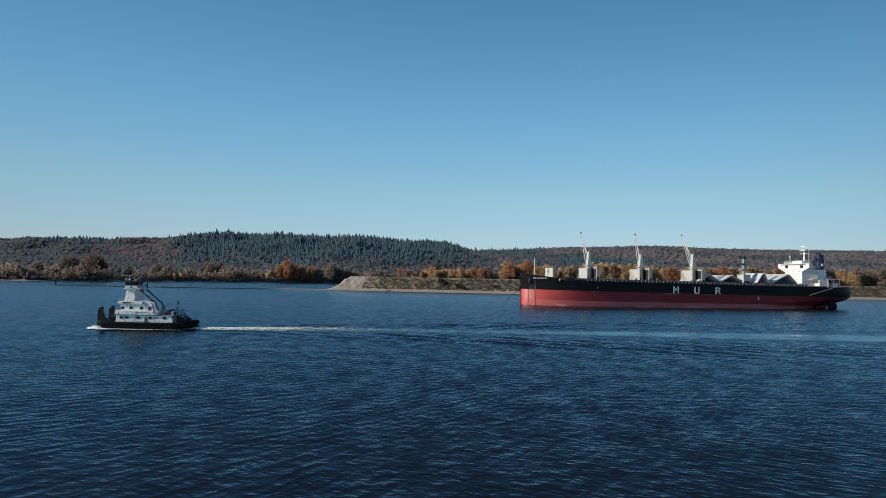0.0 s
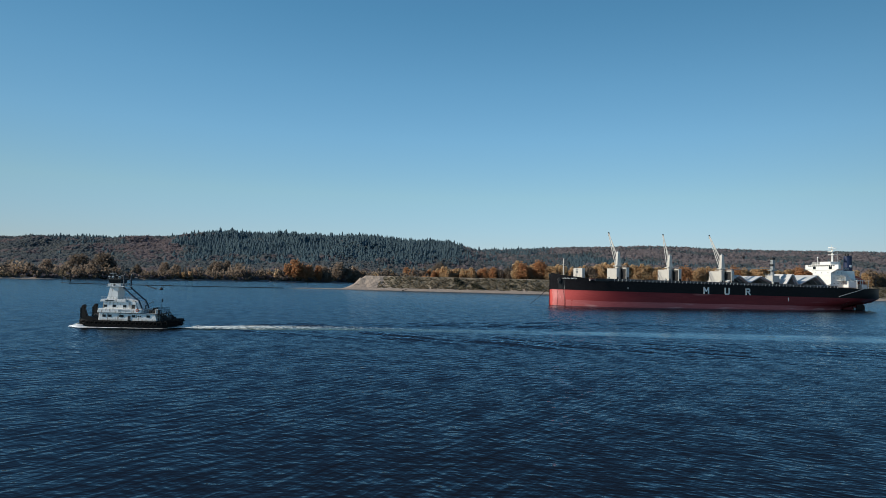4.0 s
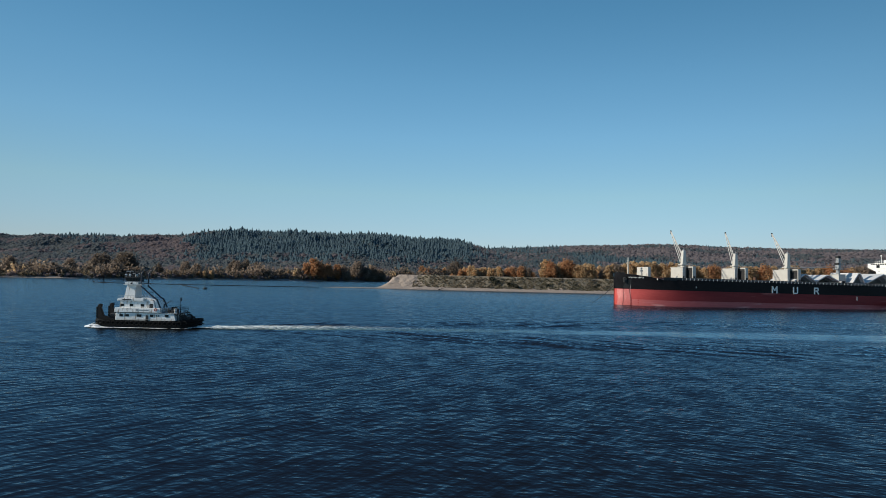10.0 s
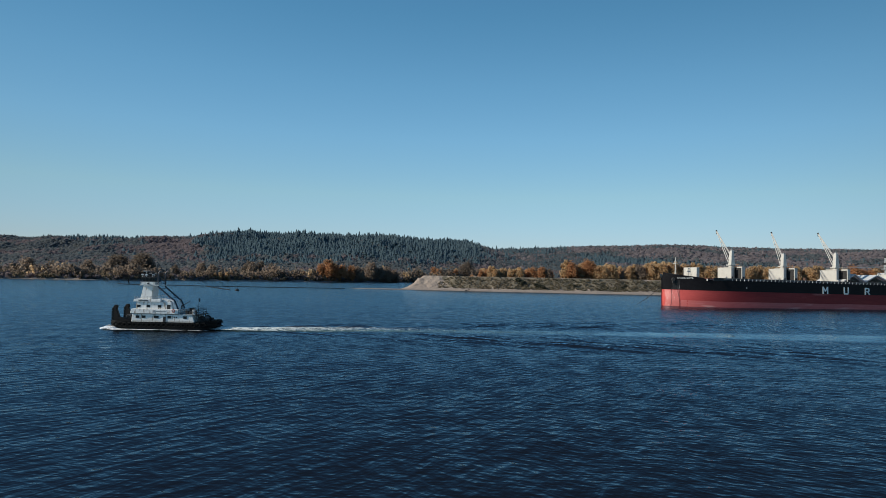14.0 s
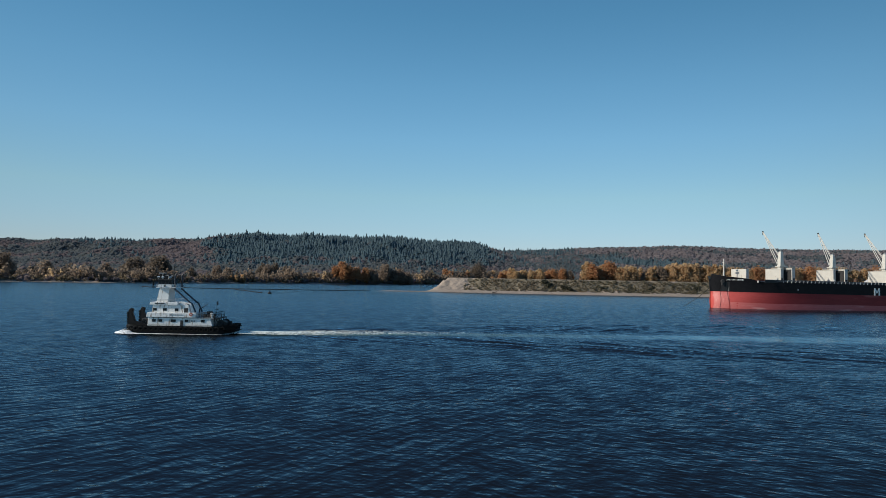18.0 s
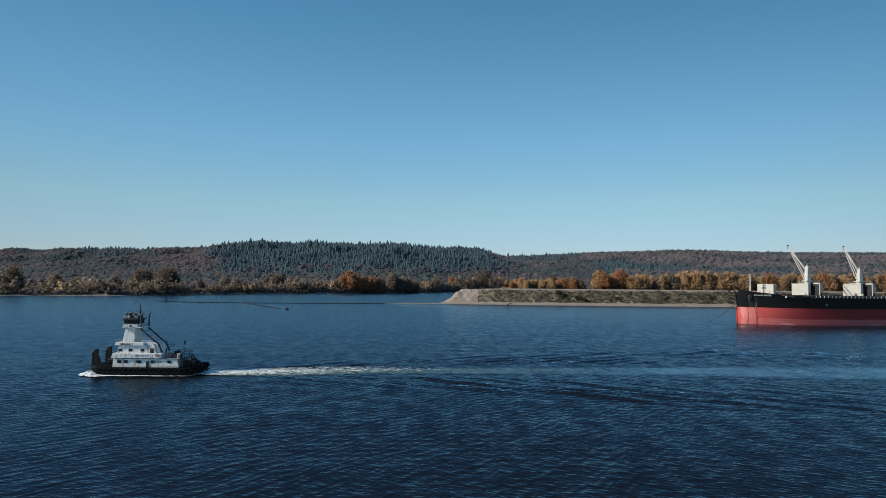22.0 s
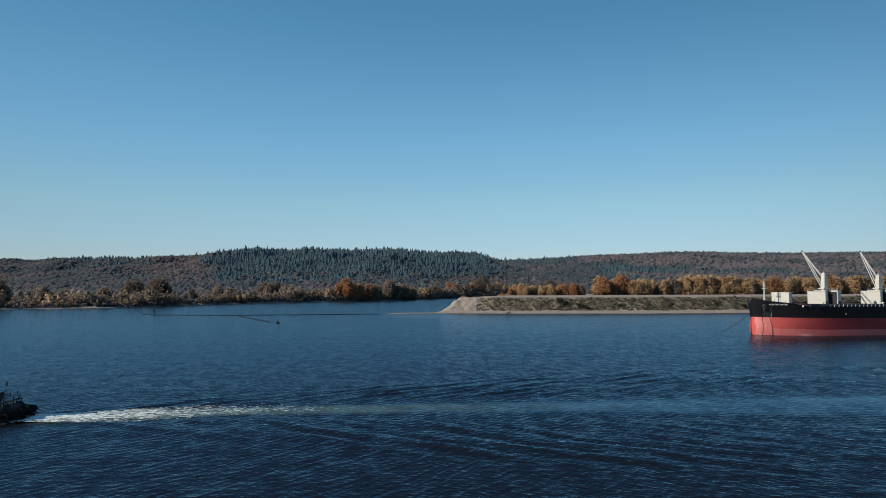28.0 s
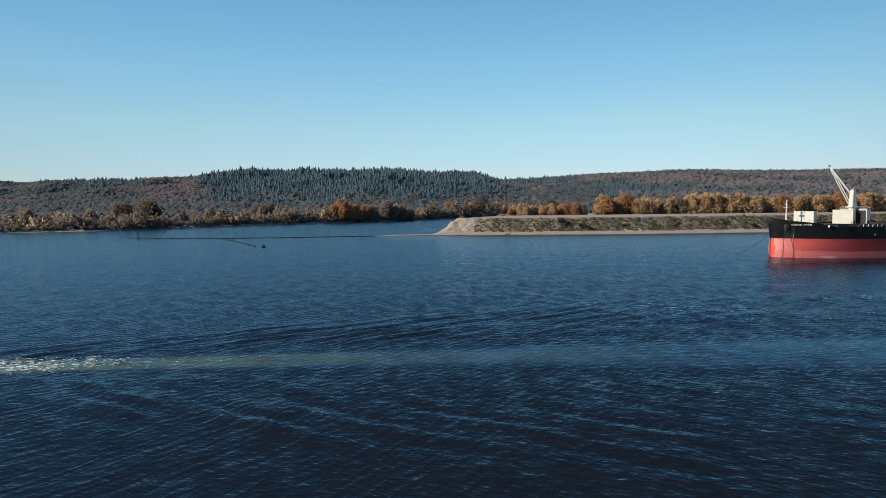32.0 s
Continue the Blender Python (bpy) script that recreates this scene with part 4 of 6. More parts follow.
def loft(rows, close=True):
    """A skin over rows of points, each row mirrored to both sides."""
    bm = bmesh.new()
    for side in (1, -1):
        vs = [[bm.verts.new((x, side * y, z)) for x, y, z in row] for row in rows]
        for a, b in zip(vs, vs[1:]):
            for i in range(len(a) - 1):
                q = (a[i], a[i + 1], b[i + 1], b[i])
                bm.faces.new(q if side > 0 else q[::-1])
    bmesh.ops.remove_doubles(bm, verts=bm.verts, dist=0.001)
    bmesh.ops.recalc_face_normals(bm, faces=bm.faces)
    return bm


STATIONS = [-0.6, -0.2, 0.3, 0.8, 1.4, 2.2, 3.2, 4.5, 6, 8, 10, 12.5, 15, 18, 22, 26, 30, 34, 38, 42, 46] + list(range(55, 140, 15)) + [140, 146, 152, 157, 161, 165, 168, 171, 174, 177, 179.5, 181.5, 183, 184]


def keel_z(s):
    """The underside rises to the counter at the stern."""
    return -1.2 if s < 170 else -1.2 + 5.0 * min(1, (s - 170) / 13) ** 1.4


rows = []
for s in STATIONS:
    lo, hi = keel_z(s), max(red_z(s), keel_z(s) + 0.05)
    rows.append([(s, half_breadth(s, lo + (hi - lo) * k / 7), lo + (hi - lo) * k / 7) for k in range(8)])
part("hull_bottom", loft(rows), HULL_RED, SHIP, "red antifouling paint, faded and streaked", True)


def rail_z(s):
    """Upper edge of the black plating: bulwark at the bow, then the main deck, a little higher at the stern."""
    if s < 17:
        return float(np.interp(s, (-1, 1, 4, 12, 17), (16.3, 15.5, 14.9, 13.9, deck_z(17))))
    return deck_z(s) + 0.35 * smooth_step(165, 175, s)


rows = []
for s in STATIONS:
    lo, hi = max(red_z(s), keel_z(s) + 0.05), float(rail_z(s))
    rows.append([(s, half_breadth(s, lo + (hi - lo) * k / 5) + 0.02, lo + (hi - lo) * k / 5) for k in range(6)])
part("hull_topside", loft(rows), HULL_BLACK, SHIP, "black painted plating with scuffs", True)

rows = []
for s in [q for q in STATIONS if q > 10]:
    rows.append([(s, 0, deck_z(s) - 0.1), (s, max(half_breadth(s, 12) - 0.05, 0.02), deck_z(s) - 0.1)])
part("deck", loft(rows), RED_DECK, SHIP)
rows = [[(s, 0, 13.5 - 0.02 * s), (s, max(half_breadth(s, 13.5) - 0.1, 0.02), 13.5 - 0.02 * s)] for s in (0.8, 2.2, 4.5, 8, 12, 15)]
part("forecastle_deck", loft(rows), RED_DECK, SHIP)
bm = box(bmesh.new(), 14.9, 15.1, -13.6, 13.6, 12.3, 13.2)
part("forecastle_bulkhead", bm, CREAM, SHIP)
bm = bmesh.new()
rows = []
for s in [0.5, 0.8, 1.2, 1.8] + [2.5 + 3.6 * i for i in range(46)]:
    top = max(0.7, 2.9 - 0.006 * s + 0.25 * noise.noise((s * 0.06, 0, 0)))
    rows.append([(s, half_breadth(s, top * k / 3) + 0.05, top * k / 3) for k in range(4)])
part("waterline_band", loft(rows), HULL_PALE, SHIP, "pale worn waterline band, ripple light in its colour", True)
bm = bmesh.new()
bmesh.ops.create_uvsphere(bm, u_segments=16, v_segments=10, radius=1, matrix=Matrix.Translation((3.2, 0, -1.9)) @ Matrix.Diagonal((4.2, 2.4, 2.2, 1)))
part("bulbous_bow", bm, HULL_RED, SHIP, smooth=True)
bm = bmesh.new()
plate(bm, [(176.6, -1.5), (181.9, -1.5), (182.6, 0.6), (182.2, 2.4), (179.5, 3.8), (177.4, 3.6)], -0.35, 0.35, 0.08)
part("rudder", bm, HULL_BLACK, SHIP)
bm = bmesh.new()
for k in range(4):
    a = k * math.pi / 2 + 0.5
    plate(bm, [(175.2, -1.4), (175.6, -1.4), (175.5, 1.3), (175.0, 1.2)], 0.3 * math.cos(a) - 0.4, 0.3 * math.cos(a) + 0.4)
part("propeller", bm, GREY_STEEL, SHIP)


rows = [[(s, half_breadth(s, z) + 0.08, z) for z in (0.15, 1.5, 3.0, 4.5, 6.0, 7.75 - 0.009 * s)] for s in (0.5, 0.8, 1.2, 1.8, 2.5, 3.3, 4.2, 5.0)]
part("scuffed_plating", loft(rows), HULL_SCUFF, SHIP, "pale scraped plating under the anchors", True)
rows = [[(s, half_breadth(s, z) + 0.07, z) for z in (7.95, 9.0, 10.2, 11.4, 12.4)] for s in (2.4, 3.0, 3.6, 4.3, 5.0)]
for side in (-1, 1):
    bm = loft(rows)
    bmesh.ops.delete(bm, geom=[v for v in bm.verts if v.co.y * side < 0], context='VERTS')
    part("chain_scrape", bm, BLACK_SCUFF, SHIP, "grey chain scrapes on the black bow", True)


def side_y(s, z):
    return -(half_breadth(s, z) + 0.05)


def hull_mark(name, s0, s1, z0, z1, material=LETTER, label="", proud=0.0, parent=None):
    """A thin painted plate on the side of the hull that faces the river."""
    bm = bmesh.new()
    ya, yb = side_y(s0, (z0 + z1) / 2) - proud, side_y(s1, (z0 + z1) / 2) - proud
    v = [bm.verts.new(p) for p in ((s0, ya, z0), (s1, yb, z0), (s1, yb, z1), (s0, ya, z1), (s0, ya + 0.2, z0), (s1, yb + 0.2, z0), (s1, yb + 0.2, z1), (s0, ya + 0.2, z1))]
    for q in ((0, 1, 2, 3), (1, 5, 6, 2), (0, 3, 7, 4), (3, 2, 6, 7), (0, 4, 5, 1)):
        bm.faces.new([v[i] for i in q])
    return part(name, bm, material, parent or SHIP, label)


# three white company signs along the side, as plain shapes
def strokes(name, s, pieces):
    bm = bmesh.new()
    for x0, z0, x1, z1, w in pieces:
        d = Vector((x1 - x0, z1 - z0)).normalized() * 1.0
        nx, nz = -d.y * w / 2, d.x * w / 2
        plate(bm, [(s + x0 + nx, z0 + nz), (s + x1 + nx, z1 + nz), (s + x1 - nx, z1 - nz), (s + x0 - nx, z0 - nz)], -16.10, -15.9)
    return part(name, bm, LETTER, SHIP, "white painted company sign")


strokes("sign_shape", 73.6, [(0.32, 7.2, 0.32, 10.6, 0.64), (2.75, 7.2, 2.75, 10.6, 0.64), (0.4, 10.5, 1.53, 8.4, 0.55), (2.67, 10.5, 1.53, 8.4, 0.55)])
strokes("sign_shape", 85.2, [(0.32, 7.6, 0.32, 10.5, 0.64), (2.5, 7.6, 2.5, 10.5, 0.64), (0.3, 7.35, 2.5, 7.35, 0.6)])
strokes("sign_shape", 96.9, [(0.32, 7.1, 0.32, 10.4, 0.64), (0.3, 10.1, 2.2, 10.1, 0.6), (0.3, 8.7, 2.2, 8.7, 0.55), (2.3, 8.7, 2.3, 10.1, 0.6), (1.5, 8.6, 2.7, 7.1, 0.6)])


def bow_name(words, s0, s1, z, high):
    """The ship's name on the bow, letter by letter, along the side that faces the river."""
    for i, c in enumerate(words):
        if c == " ":
            continue
        text = bpy.data.curves.new("letter", "FONT")
        text.body, text.size, text.align_x, text.extrude = c, high / 0.70, "CENTER", 0.06
        me = bpy.data.meshes.new_from_object(bpy.data.objects.new("letter", text))
        me.materials.clear()
        me.materials.append(LETTER)
        ob = new("letter", me)
        ob.parent = SHIP
        s = s0 + (s1 - s0) * (i + 0.5) / len(words)
        turn = math.degrees(math.atan2(side_y(s + 0.3, z) - side_y(s - 0.3, z), 0.6))
        ob.matrix_basis = pose(s, side_y(s, z + high / 2) - 0.06, z, 90, 0, turn) @ Matrix.Diagonal((0.85, 1, 1, 1))


bow_name("AFRICAN RAPTOR", 3.8, 9.6, 13.05, 0.62)
for k in range(5):
    hull_mark("draught_mark", 158.5, 158.8, 1.4 + k * 0.75, 1.65 + k * 0.75, HATCH_GREY)
hull_mark("plimsoll_mark", 121.2, 121.6, 4.4, 6.2, LETTER)
hull_mark("hull_fitting", 33.2, 33.7, 8.9, 9.7, GREY_STEEL)
bm = bmesh.new()
for i in range(7):
    s, z = 151.0 + i * 2.6, 7.2 + i * 0.72
    tube(bm, (s, side_y(s, z) - 0.1, z), (s + 2.6, side_y(s + 2.6, z + 0.72) - 0.1, z + 0.72), 0.16, sides=6)
part("accommodation_ladder", bm, GREY_STEEL, SHIP, "stowed ladder along the side")

# bow fittings
bm = bmesh.new()
tube(bm, (2.6, side_y(2.6, 12.8), 12.6), (2.2, side_y(2.6, 12.8) - 1.1, 12.6), 0.95, 0.7, 12)
box(bm, 1.7, 3.2, side_y(2.6, 12) - 1.2, side_y(2.6, 12) - 0.3, 10.8, 12.0, 0.15)
part("anchor", bm, DARK_STEEL, SHIP, "black stocked anchor in its hawse")
for s0, s1 in ((2.4, 2.0), (4.0, 5.2)):
    bm = bmesh.new()
    for i in range(16):
        z0, z1 = 11.0 - i * 0.75, 11.0 - (i + 1) * 0.75
        a, b = s0 + (s1 - s0) * i / 16, s0 + (s1 - s0) * (i + 1) / 16
        tube(bm, (a, side_y(a, max(z0, 0.3)) - 0.25, z0), (b, side_y(b, max(z1, 0.3)) - 0.25, z1 + 0.1), 0.065, sides=5)
    part("hanging_chain", bm, DARK_STEEL, SHIP)
bm = bmesh.new()
tube(bm, (6.8, 0, 13.2), (6.8, 0, 22.6), 0.42, 0.22, 10)
box(bm, 6.3, 7.3, -1.3, 1.3, 20.2, 20.45, 0.03)
box(bm, 6.5, 7.1, -0.8, 0.8, 21.4, 21.6, 0.03)
tube(bm, (6.8, 0.9, 13.2), (6.8, 0.2, 19.5), 0.1, sides=6)
tube(bm, (6.8, 0, 22.6), (6.8, 0, 23.3), 0.25, 0.2, 8)
part("foremast", bm, CREAM, SHIP, "cream foremast with crosstree and lamp")
for y0, y1 in ((-6.4, -1.4), (-1.2, 4.6)):
    part("forecastle_locker", box(bmesh.new(), 13.9, 15.4, y0, y1, 12.6, 18.6, 0.08), CREAM, SHIP, "cream painted steel locker")
bm = bmesh.new()
for i in range(7):
    tube(bm, (0.6 + 1.7 * i, side_y(0.6 + 1.7 * i, 13.5) + 0.3, 13.3), (0.6 + 1.7 * i, side_y(0.6 + 1.7 * i, 13.5) + 0.3, 16.2 - 0.15 * i), 0.05, sides=5)
tube(bm, (3.5, -2, 13.3), (3.5, -2, 15.6), 0.5, sides=10)
tube(bm, (3.2, 2, 13.3), (5.5, 2, 15.2), 0.7, sides=10)
each("mooring_gear", bm, DARK_STEEL, SHIP)

# log stanchions and rails along both deck edges
for y in (-15.1, 14.8):
    part("deck_edge_plate", plate(bmesh.new(), [(17.2, 12.3), (17.2, 13.7), (151.5, 12.75), (151.5, 11.4)], y, y + 0.3), DARK_STEEL, SHIP, "dark low plating inside the deck edge")
base = part("stanchion", plate(bmesh.new(), [(0, -0.2), (0.20, -0.2), (0.48, 0.95), (0.36, 0.95)], -0.08, 0.08), SHIP_WHITE, SHIP)
base.matrix_basis = pose(19.5, side_y(19.5, 12) + 0.45, deck_z(19.5))
s = 22.4
while s < 152:
    again(base, pose(s, side_y(s, 12) + 0.45, deck_z(s)))
    s += 2.0
s = 24.0
while s < 152:
    again(base, pose(s, HALF - 0.5, deck_z(s)))
    s += 6.0
for y in (-HALF + 0.35, HALF - 0.35):
    bm = bmesh.new()
    for h in (0.55, 1.05):
        tube(bm, (22, y, deck_z(22) + h), (150, y, deck_z(150) + h), 0.045, sides=5)
    part("deck_rail", bm, GREY_STEEL, SHIP)

# hatches: coaming with two leaves each, those of the after holds standing folded open
for k, (a, b, ridge, rz, is_open) in enumerate(((17.5, 26.0, 0, 0, False), (40.5, 54.0, 0, 0, False), (69.5, 82.0, 0, 0, False), (92.4, 104.2, 98.7, 16.6, True), (105.0, 118.6, 111.5, 16.4, True), (126.4, 133.2, 130.2, 18.0, True), (134.6, 150.2, 145.0, 17.6, True))):
    z = deck_z(a)
    coam = part("hatch_coaming", box(bmesh.new(), a, b, -8.6, 8.6, z - 0.2, z + (1.1 if is_open else 0.55), 0.06), GREY_STEEL, SHIP)
    if not is_open:
        part("hatch_cover", box(bmesh.new(), a + 0.1, b - 0.1, -8.8, 8.8, z + 0.57, z + 0.95, 0.08), RED_DECK, SHIP)
        continue
    for x0, x1 in ((a + 0.15, ridge - 0.06), (b - 0.15, ridge + 0.06)):
        bm = bmesh.new()
        d = Vector((x1 - x0, rz - z - 1.2)).normalized()
        nx, nz = (-d.y, d.x) if x1 > x0 else (d.y, -d.x)
        plate(bm, [(x0, z + 1.2), (x1, rz), (x1 + nx * 0.6, rz + nz * 0.6), (x0 + nx * 0.6, z + 1.2 + nz * 0.6)], -8.8, 8.8, 0.05)
        for i in range(5):
            y = -7.5 + i * 3.7
            plate(bm, [(x0 - nx * 0.05, z + 1.2 - nz * 0.05), (x1 - nx * 0.05, rz - nz * 0.05), (x1 - nx * 0.4, rz - nz * 0.4), (x0 - nx * 0.4, z + 1.2 - nz * 0.4)], y, y + 0.25)
        part("hatch_cover", bm, HATCH_GREY, SHIP, "grey hatch cover leaf folded upright")


# deck cranes with their houses
CRANE_Y = -4.0


def crane(s, top, tip, lowered=False):
    """A deck crane that rises out of a pair of cream houses, set side by side across the ship."""
    paint, slim = (GREY_STEEL, 0.65) if lowered else (CREAM, 1.0)
    z = deck_z(s)
    post = bmesh.new()
    tube(post, (s, CRANE_Y, z - 0.2), (s, CRANE_Y, 20.4), 1.4 * slim, 1.35 * slim, 14)
    box(post, s - 1.1 * slim, s + 1.15 * slim, CRANE_Y - 1.2, CRANE_Y + 1.2, 20.3, top, 0.15, (s - 0.5, s + 0.75, CRANE_Y - 0.85, CRANE_Y + 0.85))
    box(post, s - 1.7, s + 1.5, CRANE_Y - 1.7, CRANE_Y + 1.7, 19.9, 20.4, 0.06)
    post = part("crane", post, paint, SHIP, "cream deck crane, its twin jib slewed outboard" if not lowered else "grey deck crane, its jib lowered on the rest")
    bm = bmesh.new()
    box(bm, s - 0.2, s + 0.5, CRANE_Y - 0.5, CRANE_Y + 0.5, top, top + 0.5, 0.08)
    if lowered:
        box(bm, s - 0.7, s + 0.9, CRANE_Y - 1.0, CRANE_Y + 1.0, 25.7, top + 0.3, 0.1)
        part("winch_box", box(bmesh.new(), s - 1.15, s - 0.2, CRANE_Y - 1.25, CRANE_Y + 1.25, 22.4, 23.4, 0.1), DARK_STEEL, post)
    part("head_lamp_pole", tube(bmesh.new(), (s + 0.2, CRANE_Y, top + 0.4), (s + 0.2, CRANE_Y, top + 1.3), 0.06, sides=5), GREY_STEEL, post)
    part("crane_head", bm, DARK_STEEL if lowered else GREY_STEEL, post)
    heel, end = Vector((s - 0.8, CRANE_Y + 0.4, 21.2)), Vector(tip)
    across = (end - heel).cross(Vector((0, 0, 1))).normalized()
    for k in (-1, 1):
        bm = bmesh.new()
        tube(bm, heel + across * 0.5 * k, heel.lerp(end, 0.6) + across * 0.4 * k, 0.18, 0.17, 8)
        tube(bm, heel.lerp(end, 0.6) + across * 0.4 * k, end + across * 0.2 * k, 0.17, 0.15, 8)
        part("jib_leg", bm, paint, post)
    bm = bmesh.new()
    for u in (0.25, 0.45, 0.62, 0.8):
        w = 0.5 - 0.3 * u
        tube(bm, heel.lerp(end, u) - across * w, heel.lerp(end, u) + across * w, 0.13, sides=6)
    each("jib_brace", bm, GREY_STEEL, post)
    bm = bmesh.new()
    m = Matrix.Translation(end) @ Matrix.Diagonal((0.5, 0.5, 0.55, 1))
    bmesh.ops.create_icosphere(bm, subdivisions=1, radius=1, matrix=m)
    tube(bm, end, end + Vector((0, 0, -1.6)), 0.3, 0.2, 6)
    part("jib_head", bm, DARK_STEEL, post)
    bm = bmesh.new()
    for k in (-0.35, 0.35):
        tube(bm, (s - 0.5, CRANE_Y + k, 25.0), end + Vector((0, k * 0.5, 0)), 0.14 if not lowered else 0.05, 0.12 if not lowered else 0.05, 6)
    part("luffing_rope", bm, CREAM if not lowered else DARK_STEEL, post)
    if lowered:
        houses = ((s - 2.0, s + 2.2, CRANE_Y - 2.6, CRANE_Y + 3.0, 17.3),)
    else:
        houses = ((s - 2.0, s - 0.7, CRANE_Y - 2.6, CRANE_Y + 8.0, 18.9), (s + 1.7, s + 3.4, CRANE_Y - 5.4, CRANE_Y + 8.0, 19.3))
    for i, (a, b, y0, y1, hz) in enumerate(houses):
        house = part("mast_house", box(bmesh.new(), a, b, y0, y1, z - 0.15, hz, 0.1), CREAM, SHIP, "cream steel house at the crane's foot")
        part("house_roof", box(bmesh.new(), a - 0.12, b + 0.12, y0 - 0.16, y1 + 0.16, hz - 0.02, hz + 0.12, 0.02), CREAM, house)
        part("doorway", box(bmesh.new(), a + 0.3, b - 0.3, y0 - 0.06, y0 + 0.3, z, z + 2.2), DARK_STEEL, house)
        # dark panel added for the shaded gap between crane post and second house
        if i:
            part("louvre", box(bmesh.new(), a - 0.06, a + 0.3, y0 + 0.35, CRANE_Y + 0.5, z + 0.3, hz - 0.55), DARK_STEEL, house, "dark panel in place of the shaded gap")
        rail = bmesh.new()
        for k in range(9):
            y = y0 + (y1 - y0) * k / 8
            tube(rail, (a + 0.1, y, hz), (a + 0.1, y, hz + 1.0), 0.035, sides=4)
        for h in (0.55, 1.0):
            tube(rail, (a + 0.1, y0, hz + h), (a + 0.1, y1, hz + h), 0.035, sides=4)
        if i or lowered:
            railing("house_rail", rail, GREY_STEEL, house)
        else:
            rail.free()


crane(34.0, 27.2, (35.9, 10.6, 37.8))
crane(62.4, 26.3, (66.3, 9.2, 37.8))
crane(92.0, 27.4, (93.6, 9.0, 38.3))
crane(121.8, 26.6, (95.8, 1.5, 20.0), True)

# accommodation block, bridge, funnel
HOUSE = part("accommodation", box(bmesh.new(), 155.2, 163.0, -6.4, 6.4, 12.0, 15.6, 0.08), SHIP_WHITE, SHIP, "white accommodation block")
part("aft_house", box(bmesh.new(), 163.0, 168.5, -9.6, 9.6, 12.0, 15.4, 0.08), SHIP_WHITE, HOUSE)
for a, b, w, z0, z1 in ((155.25, 164.6, 6.35, 15.6, 18.4), (155.3, 163.4, 6.3, 18.4, 21.1)):
    part("deck_tier", box(bmesh.new(), a, b, -w, w, z0 + 0.05, z1, 0.06), SHIP_WHITE, HOUSE)
    part("deck_edge", box(bmesh.new(), a + 4.0, b + 1.6, -w - 2.6, w + 2.6, z0 - 0.08, z0 + 0.06), SHIP_WHITE, HOUSE)
part("bridge", box(bmesh.new(), 155.0, 159.6, -6.4, 6.4, 21.1, 24.0, 0.08), SHIP_WHITE, HOUSE, "white bridge reaching out to both wings")
for y0, y1 in ((-11.6, -6.4), (6.4, 11.2)):
    part("bridge_wing", box(bmesh.new(), 155.0, 156.5, y0, y1, 21.6, 24.0, 0.06), SHIP_WHITE, HOUSE)
for side in (-1, 1):
    bm = bmesh.new()
    v = [bm.verts.new((x, side * y, z)) for x in (155.2, 156.3) for y, z in ((6.2, 19.6), (6.2, 21.62), (11.0, 21.62))]
    for q in ((0, 1, 2), (5, 4, 3), (0, 2, 5, 3), (0, 3, 4, 1), (1, 4, 5, 2)):
        bm.faces.new([v[i] for i in q])
    bmesh.ops.recalc_face_normals(bm, faces=bm.faces)
    part("wing_bracket", bm, SHIP_WHITE, HOUSE)
    part("side_gallery", box(bmesh.new(), 161.0, 167.5, side * 9.4 - 0.1, side * 9.4 + 0.1, 18.4, 18.55), SHIP_WHITE, HOUSE)
    bm = bmesh.new()
    for x in (161.2, 164.2, 167.2):
        tube(bm, (x, side * 9.4, 15.4), (x, side * 9.4, 18.5), 0.14, sides=6)
    part("gallery_post", bm, SHIP_WHITE, HOUSE)
part("bridge_roof", box(bmesh.new(), 154.8, 160.0, -6.8, 6.8, 24.0, 24.3, 0.05), SHIP_WHITE, HOUSE)
part("top_deck", box(bmesh.new(), 157.6, 163.4, -3.6, 3.6, 24.1, 25.8, 0.05), SHIP_WHITE, HOUSE)
first = None
for y in (-6.4, 4.6):
    o = box(bmesh.new(), -0.06, 0.1, -1.0, 1.0, -0.75, 0.75) if first is None else None
    if first is None:
        first = part("bridge_window", o, GLASS, HOUSE)
        first.matrix_basis = pose(154.95, y, 22.4)
    else:
        again(first, pose(154.95, y, 22.4))
slot = part("bridge_pane", box(bmesh.new(), -0.05, 0.1, -0.5, 0.5, -0.28, 0.28), GLASS, HOUSE)
slot.matrix_basis = pose(154.97, -8.6, 23.5)
for y in [-8.6 + 1.43 * i for i in range(1, 13)]:
    again(slot, pose(154.97, y, 23.5))
small = None
for z in (16.9, 19.7):
    for y in (-4.4, 0.0, 4.4):
        if small is None:
            small = part("house_window", box(bmesh.new(), -0.05, 0.1, -0.2, 0.2, -0.22, 0.22), GLASS, HOUSE)
            small.matrix_basis = pose(155.32, y, z)
        else:
            again(small, pose(155.32, y, z))
for z, w in ((14.0, 6.4), (16.9, 6.35), (19.7, 6.3)):
    for s in (157.2, 159.6, 162.0):
        again(small, pose(s, -w, z, 0, 0, 90))
for a, z in ((159.5, 21.2), (162.5, 18.4), (165.0, 15.7)):
    bm = bmesh.new()
    for y in (-9.3, -8.7):
        tube(bm, (a, y, z), (a + 4.2, y, z - 2.7), 0.10, sides=5)
    for i in range(8):
        tube(bm, (a + 0.52 * i, -9.3, z - 0.33 * i), (a + 0.52 * i, -8.7, z - 0.33 * i), 0.05, sides=4)
    part("outside_stair", bm, SHIP_WHITE, HOUSE)
